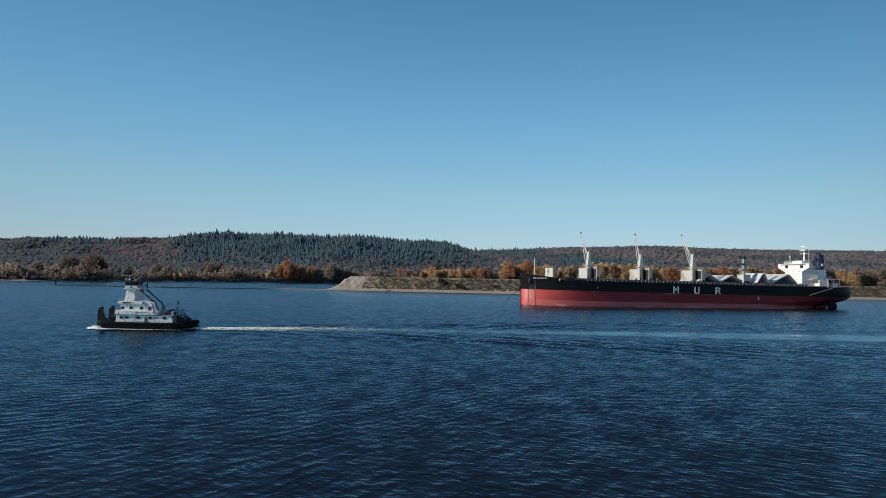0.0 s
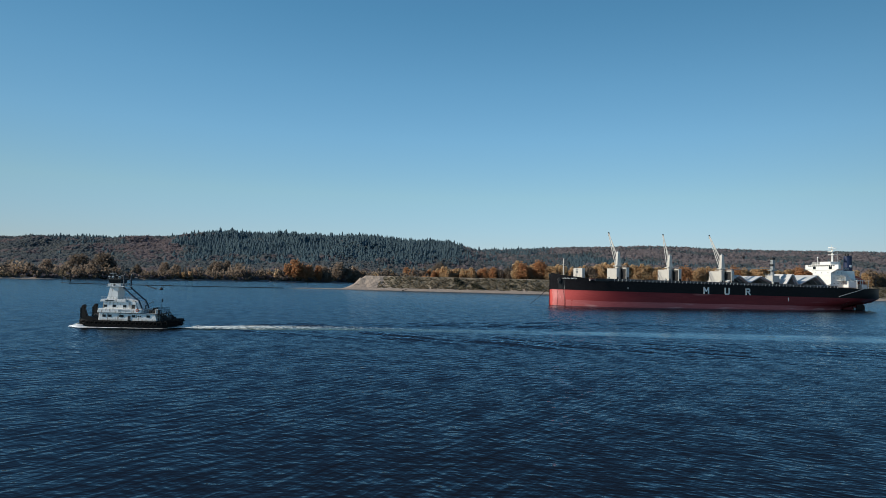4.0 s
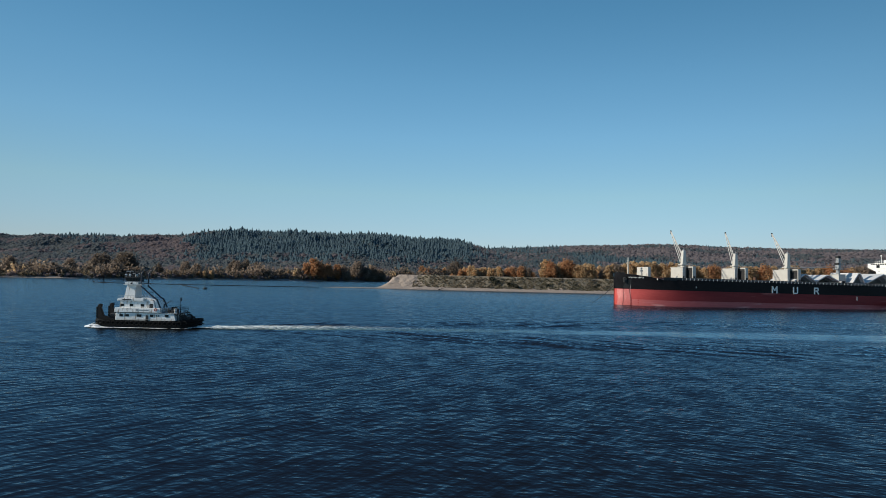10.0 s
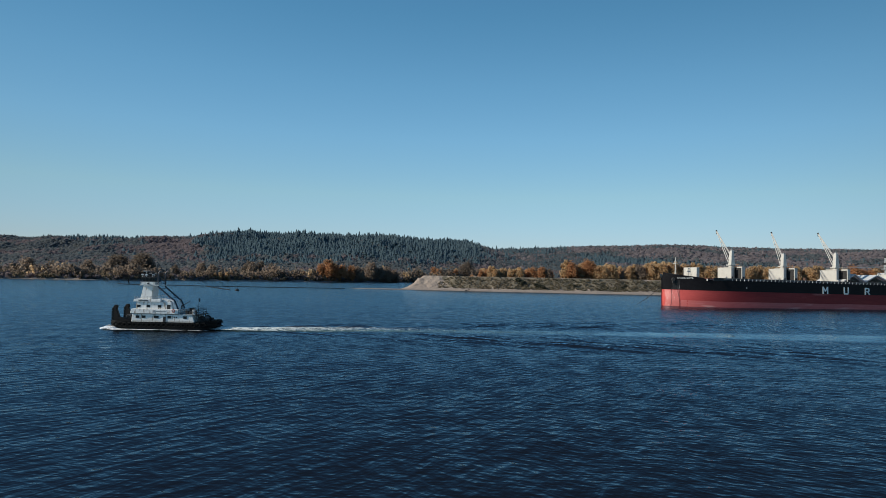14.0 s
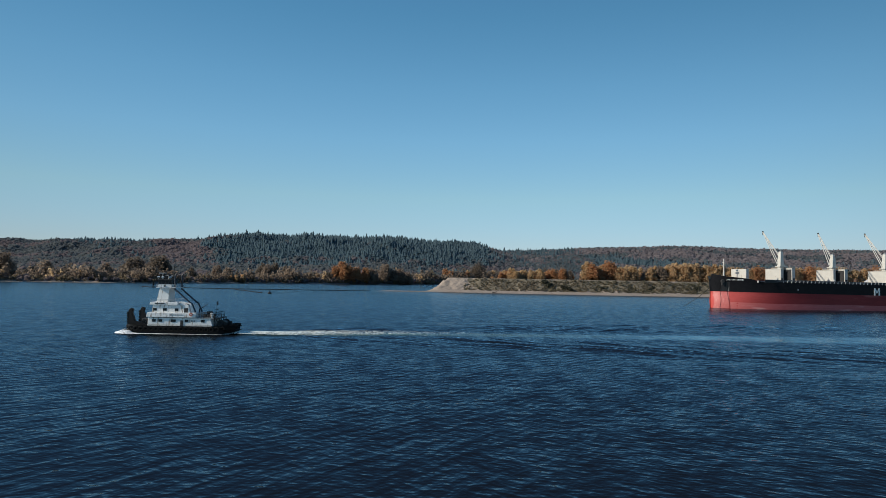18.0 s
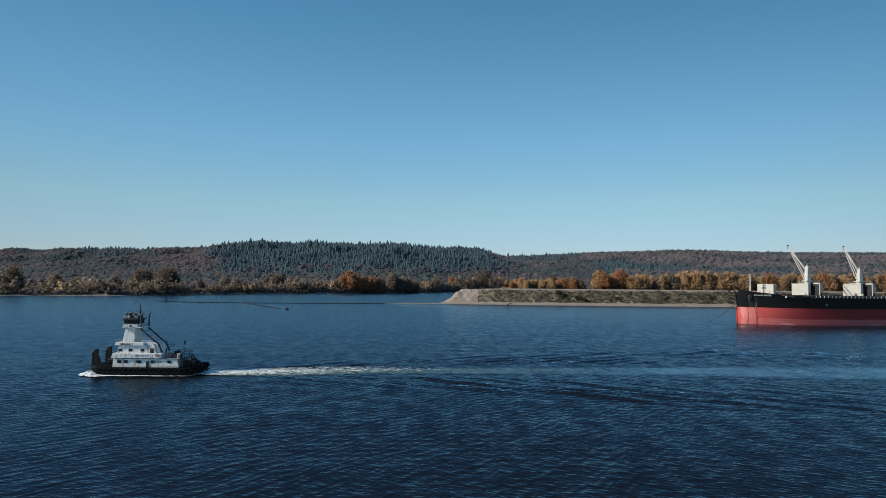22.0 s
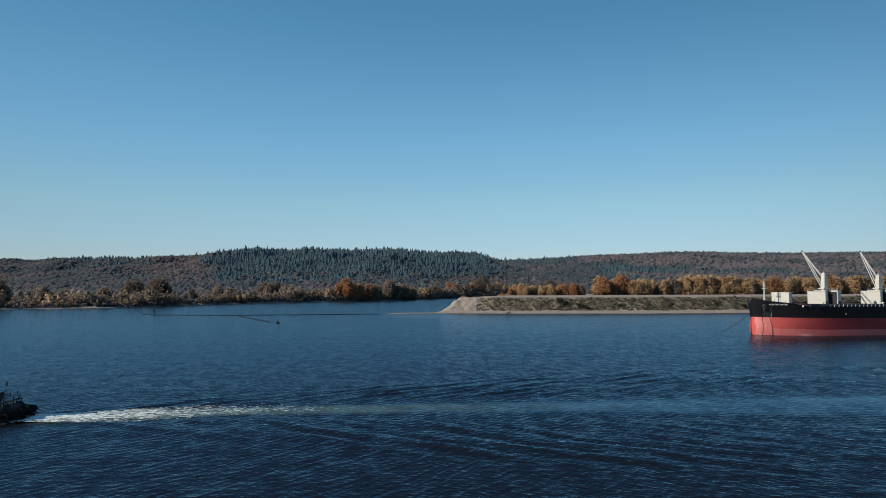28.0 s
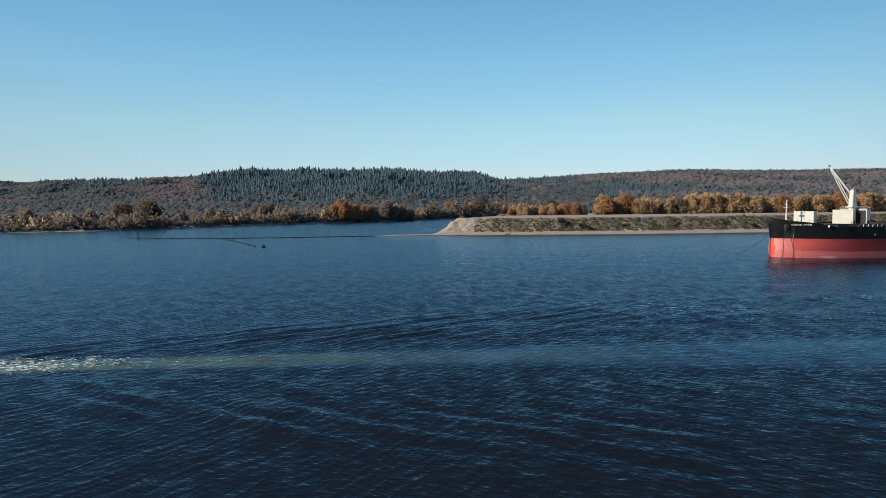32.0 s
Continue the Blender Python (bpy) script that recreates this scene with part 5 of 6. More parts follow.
for z, b in ((15.7, 171.0), (18.4, 167.5), (21.3, 164.0)):
    bm = bmesh.new()
    for i in range(9):
        s = 158.5 + (b - 158.5) * i / 8
        tube(bm, (s, -8.9, z), (s, -8.9, z + 1.1), 0.05, sides=4)
    for h in (0.55, 1.1):
        tube(bm, (158.5, -8.9, z + h), (b, -8.9, z + h), 0.05, sides=4)
    railing("gallery_rail", bm, SHIP_WHITE, HOUSE)
bm = bmesh.new()
M = 162.2
tube(bm, (M, 0, 20.9), (M, 0, 32.8), 0.62, 0.34, 10)
box(bm, M - 0.9, M + 0.9, -2.2, 2.2, 29.6, 29.85, 0.03)
box(bm, M - 1.6, M - 0.5, -1.7, 1.7, 31.2, 31.5, 0.03)
box(bm, M - 0.6, M + 0.6, -2.6, 2.6, 32.8, 33.0, 0.02)
box(bm, M - 1.0, M - 0.7, -1.8, 1.8, 33.6, 33.95, 0.03)
tube(bm, (M - 0.85, 0, 32.9), (M - 0.85, 0, 33.7), 0.12, sides=6)
for y in (-2.4, -1.2, 1.1, 2.3):
    tube(bm, (M, y, 32.9), (M, y, 34.0), 0.10, sides=5)
tube(bm, (M, 0.6, 32.5), (M, 0.6, 35.2), 0.07, sides=5)
part("radar_mast", bm, SHIP_WHITE, SHIP, "white radar mast above the bridge")
part("whip_aerial", tube(bmesh.new(), (161.5, -4, 21.0), (161.5, -4, 31.6), 0.09, 0.05, 5), SHIP_WHITE, SHIP)
bm = tube(bmesh.new(), (157.5, 5.0, 24.2), (157.5, 5.0, 28.0), 0.16, 0.13, 6)
tube(bm, (157.5, 5.0, 27.9), (157.5, 5.0, 28.6), 0.4, 0.3, 8)
part("satellite_dome_mast", bm, SHIP_WHITE, SHIP)
bm = bmesh.new()
for i in range(11):
    tube(bm, (155.2, -6.5 + 1.3 * i, 24.3), (155.2, -6.5 + 1.3 * i, 25.4), 0.06, sides=4)
for h in (24.85, 25.4):
    tube(bm, (155.2, -6.5, h), (155.2, 6.5, h), 0.06, sides=4)
    tube(bm, (155.2, -6.5, h), (159.8, -6.5, h), 0.06, sides=4)
railing("bridge_rail", bm, SHIP_WHITE, SHIP)
bm = box(bmesh.new(), 163.4, 171.8, -4.6, 4.6, 12.0, 21.0, 0.1)
casing = part("engine_casing", bm, SHIP_WHITE, SHIP)
bm = bmesh.new()
for z0, z1, r0, r1 in ((20.1, 28.6, 2.35, 2.1), (28.6, 29.2, 2.2, 2.0)):
    bmesh.ops.create_cone(bm, cap_ends=True, segments=20, radius1=r0, radius2=r1, depth=z1 - z0, matrix=Matrix.Translation((171.0, -1.0, (z0 + z1) / 2)) @ Matrix.Diagonal((1.0, 0.85, 1, 1)))
funnel = part("funnel", bm, BLUE_PAINT, SHIP, "dark blue round funnel with exhaust pipes")
for x, y in ((170.1, -1.9), (171.7, -0.6), (170.5, 0.0)):
    part("exhaust_pipe", tube(bmesh.new(), (x, y, 29.0), (x, y, 30.6), 0.36, sides=8), DARK_STEEL, funnel)
part("funnel_badge", box(bmesh.new(), 170.4, 171.6, -3.02, -2.6, 23.0, 24.4, 0.1), SHIP_WHITE, funnel)
bm = bmesh.new()
for s in (167.0, 170.5, 174.0):
    for y in (-11, -6):
        tube(bm, (s, y, 11.5), (s, y, 16.0), 0.16, sides=6)
box(bm, 166.5, 175.0, -11.5, -5.5, 15.6, 15.9, 0.03)
box(bm, 172.0, 175.5, -9.0, -6.0, 11.4, 13.8, 0.1)
part("aft_platform", bm, SHIP_WHITE, SHIP)
bm = bmesh.new()
bmesh.ops.create_uvsphere(bm, u_segments=12, v_segments=8, radius=1, matrix=Matrix.Translation((177.4, -2.0, 15.9)) @ pose(0, 0, 0, 0, 33, 0) @ Matrix.Diagonal((4.2, 1.5, 1.6, 1)))
part("lifeboat", bm, SAFETY, SHIP, "orange enclosed lifeboat on its stern ramp", True)
bm = bmesh.new()
for y in (-3.2, -0.8):
    tube(bm, (172.6, y, 17.2), (181.4, y, 11.6), 0.16, sides=6)
    tube(bm, (173.5, y, 11.3), (173.5, y, 17.4), 0.16, sides=6)
    tube(bm, (177.5, y, 11.3), (177.5, y, 14.2), 0.14, sides=6)
part("launching_ramp", bm, GREY_STEEL, SHIP)
bm = bmesh.new()
for i in range(11):
    s = 170.0 + 1.35 * i
    y = side_y(min(s, 183.8), 11.5) + 0.4
    tube(bm, (s, y, 11.2), (s, y, 12.7), 0.05, sides=4)
    if i:
        tube(bm, (s - 1.35, last, 12.65), (s, y, 12.65), 0.05, sides=4)
    last = y
railing("stern_rail", bm, DARK_STEEL, SHIP)
for i in range(5):
    bm = bmesh.new()
    s = 24.5 + i * 30 if i < 4 else 148
    tube(bm, (s, -13.5, deck_z(s)), (s, -13.5, deck_z(s) + 1.6), 0.5, 0.5, 8)
    tube(bm, (s, -13.5, deck_z(s) + 1.6), (s, -13.5, deck_z(s) + 2.0), 0.7, 0.4, 8)
    part("deck_ventilator", bm, CREAM, SHIP)
bm = bmesh.new()
tube(bm, (67.4, -12.2, deck_z(67) - 0.1), (67.4, -12.2, deck_z(67) + 2.6), 0.9, 0.75, 10)
part("deck_tank", bm, RUST, SHIP, "rusty orange deck tank")

# anchor cable running down to the water
bm = bmesh.new()
a, b = Vector((41.0, 306.5, 12.2)), Vector((31.5, 322.5, -0.3))
pts = [a.lerp(b, i / 14) - Vector((0, 0, 1.2 * math.sin(math.pi * i / 14))) for i in range(15)]
for p, q in zip(pts, pts[1:]):
    tube(bm, p, q, 0.12, sides=6)
cable = part("anchor_cable", bm, DARK_STEEL, None)
tagged(cable, "dark anchor cable running from the bow into the water", "anchor cable")


# ---------------------------------------------------------------- tug; x runs from bow to stern, -y is the side towards the camera
TUG = tagged(new("tugboat"), "white and black pusher tug under way with a tall wheelhouse tower", "tugboat")


def bmesh_dome(at, r):
    bm = bmesh.new()
    bmesh.ops.create_uvsphere(bm, u_segments=12, v_segments=8, radius=r, matrix=Matrix.Translation(at))
    return tube(bm, (at[0], at[1], 10.0), at, 0.08, sides=6)


def tug_half(s, z):
    """Half the tug's breadth."""
    k = min(max((s + 6.1) / 2.4, 0), 1)
    b = 2.9 + 1.0 * (1 - (1 - k) ** 2)
    k = min(max((14.9 - s) / 4.2, 0), 1)
    return b * (0.38 + 0.62 * (1 - (1 - k) ** 2.2)) * (0.94 + 0.06 * min(max(z, 0), 1))


def sheer(s):
    return 1.32 + 0.18 * smooth_step(-2.5, -6.0, s) + 0.32 * smooth_step(10, 14.5, s)


TS = [-6.1, -5.85, -5.4, -4.8, -4.0, -3, -1, 1, 3, 5, 7, 9, 10.4, 11.6, 12.6, 13.4, 14.1, 14.6, 14.9]
rows = [[(s + (0.35 * (1 - z) if s > 13 else (0.3 * (1 - z) if s < -5.3 else 0)) * (1 if s < 0 else -1), tug_half(s, z), z * float(sheer(s))) for z in (-1.0, -0.4, 0.0, 0.35, 0.7, 1.0)] for s in TS]
hull = part("hull", loft(rows), TUG_BLACK, TUG, "black steel hull", True)
for side in (1, -1):
    for h, rad in ((0.70, 0.16), (0.25, 0.12)):
        bm = bmesh.new()
        for a, b in zip(TS, TS[1:]):
            tube(bm, (a, side * (tug_half(a, 0.7) + 0.06), h * float(sheer(a))), (b, side * (tug_half(b, 0.7) + 0.06), h * float(sheer(b))), rad, sides=6)
        part("rubbing_strake", bm, RUBBER, TUG)
rows = [[(s, 0, 0.55), (s, tug_half(s, 1) - 0.1, 0.55)] for s in TS]
part("deck", loft(rows), DARK_STEEL, TUG)
tyre = ring(bmesh.new(), (0, 0, 0), 0.36, 0.15, Matrix.Rotation(radians(90), 3, "X"))
tyre = part("tyre_fender", tyre, RUBBER, TUG, "old tyre hung as fender")
n = 0
for side in (-1, 1):
    for i in range(19):
        s = -4.8 + i * 0.98
        m = pose(s, side * (tug_half(s, 0.7) + 0.2), 0.5 * float(sheer(s)) + 0.05, 0, 25 if i % 2 else -15, 0)
        if n == 0:
            tyre.matrix_basis = m
        else:
            again(tyre, m)
        n += 1
# push knees at the bow
for y in (-2.4, 2.4):
    bm = bmesh.new()
    plate(bm, [(-6.1, 0.3), (-2.5, 0.3), (-2.6, 1.4), (-3.6, 1.9), (-4.7, 2.1), (-5.0, 2.9), (-5.3, 3.7), (-5.15, 4.35), (-5.45, 4.6), (-5.8, 4.5), (-6.02, 4.1), (-6.1, 3.4)], y - 0.34, y + 0.34, 0.08)
    knee = part("push_knee", bm, TUG_BLACK, TUG, "tall black push knee faced with rubber")
    bm = bmesh.new()
    for i in range(6):
        box(bm, -6.26, -6.08, y - 0.40, y + 0.40, 0.5 + 0.58 * i, 0.98 + 0.58 * i, 0.06)
    each("rubber_pad", bm, RUBBER, knee)
bm = bmesh.new()
box(bm, -4.4, -2.6, -2.6, 2.6, 0.5, 1.35, 0.08)
for y in (-1.6, 0, 1.6):
    tube(bm, (-3.6, y, 1.3), (-3.6, y, 2.1), 0.3, sides=8)
box(bm, -4.2, -2.7, -0.9, 0.9, 1.3, 2.5, 0.15)
for y in (-1.1, 1.1):
    tube(bm, (-3.4, y - 0.5, 1.8), (-3.4, y + 0.5, 1.8), 0.55, sides=12)
part("bow_winch", bm, DARK_STEEL, TUG)

HOUSE1 = part("deckhouse", box(bmesh.new(), -2.15, 10.9, -3.0, 3.0, 0.55, 2.8, 0.06, (-2.0, 10.2, -2.92, 2.92)), TUG_WHITE, TUG, "white lower deckhouse")
win = None
for side in (-1, 1):
    for s, w in ((-0.84, 0.36), (0.42, 0.36), (2.94, 0.48), (5.57, 0.36), (8.77, 0.36)):
        if win is None or w > 0.4:
            o = box(bmesh.new(), -w, w, -0.05, 0.05, -0.25, 0.25, 0.02)
            o = part("window", o, GLASS, HOUSE1)
            o.matrix_basis = pose(s, side * 2.97, 2.25)
            win = win or o
        else:
            again(win, pose(s, side * 2.97, 2.25))
    part("door", box(bmesh.new(), 4.35, 4.9, side * 2.99 - 0.06, side * 2.99 + 0.06, 0.75, 2.35, 0.02), DARK_STEEL, HOUSE1)
    for s in (6.6, 7.05):
        part("porthole", tube(bmesh.new(), (s, side * 2.9, 2.25), (s, side * 3.02, 2.25), 0.13, sides=10), GLASS, HOUSE1)
    bm = tube(bmesh.new(), (-1.9, side * 3.1, 1.45), (10.5, side * 3.1, 1.45), 0.03, sides=5)
    part("grab_rail", bm, GREY_STEEL, HOUSE1)
    bm = box(bmesh.new(), -0.2, 0.7, side * 3.02 - 0.08, side * 3.02 + 0.08, 0.9, 1.1, 0.03)
    part("vent_box", bm, DARK_STEEL, HOUSE1)
    bm = box(bmesh.new(), -2.1, 10.8, side * 3.0 - 0.03, side * 3.0 + 0.03, 0.56, 0.95, 0.01)
    part("boot_strip", bm, GREY_STEEL, HOUSE1)
BAND = part("boat_deck_bulwark", box(bmesh.new(), -2.3, 7.4, -3.25, 3.25, 2.92, 3.85, 0.06, (-2.1, 7.4, -3.2, 3.2)), TUG_WHITE, TUG, "white bulwark round the boat deck")
part("boat_deck", box(bmesh.new(), 7.3, 10.9, -3.1, 3.1, 2.78, 2.92, 0.03), GREY_STEEL, TUG)
for a, b, z0, z1 in ((2.3, 2.75, 3.2, 3.64), (3.0, 4.9, 3.34, 3.52)):
    part("name_bar", box(bmesh.new(), a, b, -3.27, -3.2, z0, z1), GREY_STEEL, BAND)
HOUSE2 = part("upper_house", box(bmesh.new(), -1.5, 6.0, -2.5, 2.5, 3.7, 5.35, 0.05, (-1.4, 5.6, -2.45, 2.45)), TUG_WHITE, TUG, "white upper deckhouse")
for side in (-1, 1):
    for s in (-0.93, 1.02, 3.32):
        again(win, pose(s, side * 2.48, 4.4), HOUSE2)
    part("door", box(bmesh.new(), 4.8, 5.55, side * 2.48 - 0.06, side * 2.48 + 0.05, 3.8, 4.75, 0.02), DARK_STEEL, HOUSE2)
part("roof_edge", box(bmesh.new(), -1.95, 3.6, -2.75, 2.75, 5.3, 5.85, 0.06, (-1.85, 3.6, -2.7, 2.7)), TUG_WHITE, HOUSE2)
part("roof_name_bar", box(bmesh.new(), -0.9, 1.0, -2.79, -2.7, 5.5, 5.68), DARK_STEEL, HOUSE2)
for side in (-1, 1):
    bm = bmesh.new()
    for i in range(9):
        s = -1.8 + 0.66 * i
        tube(bm, (s, side * 2.68, 5.8), (s, side * 2.68, 6.4), 0.025, sides=4)
    for h in (6.1, 6.4):
        tube(bm, (-1.8, side * 2.68, h), (3.5, side * 2.68, h), 0.025, sides=4)
    railing("roof_rail", bm, GREY_STEEL, HOUSE2)
CASING = part("stack_casing", plate(bmesh.new(), [(3.7, 3.7), (7.0, 2.9), (6.5, 4.3), (5.9, 5.6), (3.65, 5.95)], -2.0, 2.0, 0.05), TUG_WHITE, TUG, "white slope-backed stack casing")
for side in (-1, 1):
    part("casing_band", plate(bmesh.new(), [(5.7, 3.2), (6.2, 3.1), (5.6, 5.45), (5.2, 5.55)], side * 2.0 - 0.03, side * 2.0 + 0.03), BLUE_GREY, CASING)
ringm = Matrix.Rotation(radians(90), 3, "X")
part("life_ring", ring(bmesh.new(), (6.5, -3.32, 3.55), 0.27, 0.08, ringm), SAFETY, TUG, "orange and white life ring")

TOWER = part("wheelhouse_tower", box(bmesh.new(), -1.25, 1.15, -1.6, 1.6, 5.3, 8.75, 0.05, (-0.62, 1.35, -1.3, 1.3)), TUG_WHITE, TUG, "tall tapered white tower")
bm = bmesh.new()
for i in range(12):
    tube(bm, (2.4 - 0.3 * i / 12, -0.3, 5.5 + 0.25 * i), (2.4 - 0.3 * i / 12, 0.3, 5.5 + 0.25 * i), 0.03, sides=4)
part("ladder", bm, GREY_STEEL, TOWER)
WALK = part("walkway", box(bmesh.new(), -1.0, 2.85, -1.9, 1.9, 8.36, 8.5, 0.02), TUG_WHITE, TUG)
part("walkway_board", box(bmesh.new(), -0.7, 2.0, -1.93, -1.87, 8.52, 9.0, 0.01), TUG_WHITE, WALK, "white board on the walkway rail")
part("walkway_lamp", tube(bmesh.new(), (0.7, -2.1, 8.75), (0.7, -1.9, 8.75), 0.16, sides=10), DARK_STEEL, WALK)
bm = bmesh.new()
for x, y in [(-0.95, q) for q in (-1.85, -0.6, 0.6, 1.85)] + [(2.8, q) for q in (-1.85, -0.6, 0.6, 1.85)] + [(q, w) for q in (-0.1, 0.7, 1.5, 2.2) for w in (-1.85, 1.85)]:
    tube(bm, (x, y, 8.45), (x, y, 9.15), 0.025, sides=4)
for h in (8.8, 9.12):
    for p, q in (((-0.95, -1.85), (2.8, -1.85)), ((-0.95, 1.85), (2.8, 1.85)), ((-0.95, -1.85), (-0.95, 1.85)), ((2.8, -1.85), (2.8, 1.85))):
        tube(bm, (*p, h), (*q, h), 0.025, sides=4)
railing("walkway_rail", bm, GREY_STEEL, WALK)
WH = part("wheelhouse", box(bmesh.new(), -0.65, 1.8, -1.3, 1.3, 8.5, 9.12, 0.03), TUG_WHITE, TUG, "small white wheelhouse with dark windows all round")
part("window_band", box(bmesh.new(), -0.66, 1.81, -1.31, 1.31, 9.12, 9.92, 0.02, (-0.9, 1.86, -1.4, 1.4)), GLASS, WH, "raked dark wheelhouse windows")
bm = bmesh.new()
for s in (-0.84, -0.15, 0.6, 1.3, 1.82):
    for y in (-1.37, 1.37):
        tube(bm, (s * 0.93, y * 0.97, 9.1), (s, y * 1.03, 9.84), 0.045, sides=5)
for y in (-0.5, 0.5):
    tube(bm, (-0.68, y, 9.1), (-0.92, y, 9.84), 0.045, sides=5)
each("window_post", bm, DARK_STEEL, WH)
part("wheelhouse_roof", box(bmesh.new(), -1.0, 2.0, -1.7, 1.7, 9.90, 10.14, 0.04), DARK_STEEL, WH, "dark flat roof")
for x, y, z in ((-0.3, -0.7, 11.25), (0.5, 0.6, 10.8)):
    bm = tube(bmesh.new(), (x, y, 10), (x, y, z), 0.07, sides=5)
    box(bm, x - 0.75, x + 0.75, y - 0.12, y + 0.12, z - 0.05, z + 0.14, 0.03)
    part("radar", bm, GREY_STEEL, TUG, "grey radar scanner on the wheelhouse roof")
for s, y, z in ((-0.8, -1.3, 10.4), (0.1, -1.4, 10.35), (0.8, -1.3, 10.45), (1.5, -1.2, 10.35), (-0.6, 1.2, 10.4), (0.9, 1.3, 10.4), (-0.75, -0.2, 10.95), (0.55, -1.45, 11.0), (1.25, -0.9, 10.85)):
    bm = tube(bmesh.new(), (s, y, 10.0), (s, y, z), 0.05, sides=5)
    tube(bm, (s - 0.22, y, z + 0.12), (s + 0.18, y, z + 0.12), 0.22, 0.16, 10)
    part("searchlight", bm, LETTER if s in (-0.8, 0.1, 1.5, 0.9) else DARK_STEEL, TUG)
bm = bmesh.new()
for y in (-1.55, 1.55):
    for s in (-1.0, -0.2, 0.6, 1.4, 2.0):
        tube(bm, (s, y, 10.0), (s, y, 10.75), 0.035, sides=4)
    for h in (10.4, 10.75):
        tube(bm, (-1.0, y, h), (2.0, y, h), 0.035, sides=4)
for h in (10.4, 10.75):
    tube(bm, (-1.0, -1.55, h), (-1.0, 1.55, h), 0.035, sides=4)
railing("roof_rail", bm, DARK_STEEL, TUG)
bm = box(bmesh.new(), 0.9, 1.9, -0.6, 0.6, 10.0, 10.7, 0.05)
part("roof_locker", bm, DARK_STEEL, TUG)
bm = bmesh.new()
tube(bm, (-0.5, 0.2, 10.0), (-0.5, 0.2, 10.9), 0.28, 0.2, 8)
part("roof_vent", bm, DARK_STEEL, TUG)
part("satellite_dome", bmesh_dome((0.2, 0.9, 10.8), 0.2), LETTER, TUG, "small white satellite dome")
bm = bmesh.new()
tube(bm, (1.6, 0, 9.9), (1.6, 0, 12.5), 0.12, 0.09, 6)
box(bm, 1.52, 1.68, -0.7, 0.7, 11.3, 11.4)
tube(bm, (1.6, 0, 12.45), (1.6, 0, 12.75), 0.13, sides=8)
for y in (-0.6, 0.6):
    tube(bm, (1.6, y, 11.4), (1.6, y, 11.65), 0.09, sides=6)
part("signal_mast", bm, DARK_STEEL, TUG, "thin signal mast with lamps")
for x, y, z in ((1.0, 0.8, 11.9), (-0.7, 0.5, 11.5), (-0.9, -1.0, 11.3), (0.3, -0.2, 11.5)):
    part("aerial", tube(bmesh.new(), (x, y, 9.9), (x, y, z), 0.035, 0.02, 4), DARK_STEEL, TUG)
# exhaust pipes, stepped down from the tower to the casing
for y in (-1.65, 1.65):
    bm = bmesh.new()
    pts = [(2.75, y, 11.5), (2.48, y, 11.1), (2.5, y, 8.4), (5.4, y, 5.95), (6.0, y, 5.6), (6.9, y, 3.6), (7.1, y, 2.9)]
    for p, q in zip(pts, pts[1:]):
        tube(bm, p, q, 0.16, sides=8)
        bmesh.ops.create_icosphere(bm, subdivisions=1, radius=0.165, matrix=Matrix.Translation(q))
    part("exhaust_pipe", bm, BLUE_GREY, TUG, "dark blue stepped exhaust pipe")
bm = bmesh.new()
for s in (2.7, 3.8, 4.9):
    tube(bm, (s, -1.65, 8.15 - 0.87 * (s - 2.5)), (s, 1.65, 8.15 - 0.87 * (s - 2.5)), 0.05, sides=5)
tube(bm, (2.0, -1.65, 9.0), (2.5, -1.65, 9.0), 0.05, sides=5)
tube(bm, (2.0, 1.65, 9.0), (2.5, 1.65, 9.0), 0.05, sides=5)
part("pipe_brace", bm, DARK_STEEL, TUG)
# after deck
bm = bmesh.new()
for side in (-1, 1):
    for i in range(6):
        s = 7.9 + 0.6 * i
        tube(bm, (s, side * 3.0, 2.9), (s, side * 3.0, 3.95), 0.035, sides=4)
    for h in (3.25, 3.6, 3.95):
        tube(bm, (7.9, side * 3.0, h), (10.9, side * 3.0, h), 0.03, sides=4)
for h in (3.25, 3.6, 3.95):
    tube(bm, (10.9, -3.0, h), (10.9, 3.0, h), 0.03, sides=4)
railing("boat_deck_rail", bm, DARK_STEEL, TUG)
bm = bmesh.new()
tube(bm, (7.3, -1.2, 2.9), (7.35, -1.2, 4.6), 0.13, sides=7)
tube(bm, (7.35, -1.2, 4.55), (9.0, -1.2, 5.5), 0.09, 0.05, 6)
tube(bm, (9.0, -1.2, 5.5), (9.0, -1.2, 4.9), 0.02, sides=4)
part("davit", bm, DARK_STEEL, TUG, "dark boat davit")
bm = bmesh.new()
tube(bm, (10.4, 0, 2.8), (10.3, 0, 6.1), 0.05, 0.03, 5)
box(bm, 10.0, 10.7, -0.04, 0.04, 4.4, 4.5)
part("flag_staff", bm, DARK_STEEL, TUG)
part("flag", plate(bmesh.new(), [(10.35, 5.3), (10.65, 5.35), (10.6, 6.1), (10.32, 6.05)], -0.03, 0.03), BLUE_GREY, TUG)
for s, y0, y1, h in ((8.5, -2.2, -1.2, 0.7), (9.3, -2.3, -1.3, 0.55), (10.0, -2.0, -1.2, 0.8), (8.2, 0.5, 2.0, 1.1)):
    part("deck_locker", box(bmesh.new(), s, s + 0.6, y0, y1, 2.9, 2.9 + h, 0.05), DARK_STEEL, TUG)
part("vent_cowl", tube(bmesh.new(), (10.3, -2.4, 2.9), (10.3, -2.4, 3.8), 0.26, 0.34, 8), TUG_WHITE, TUG)
bm = bmesh.new()
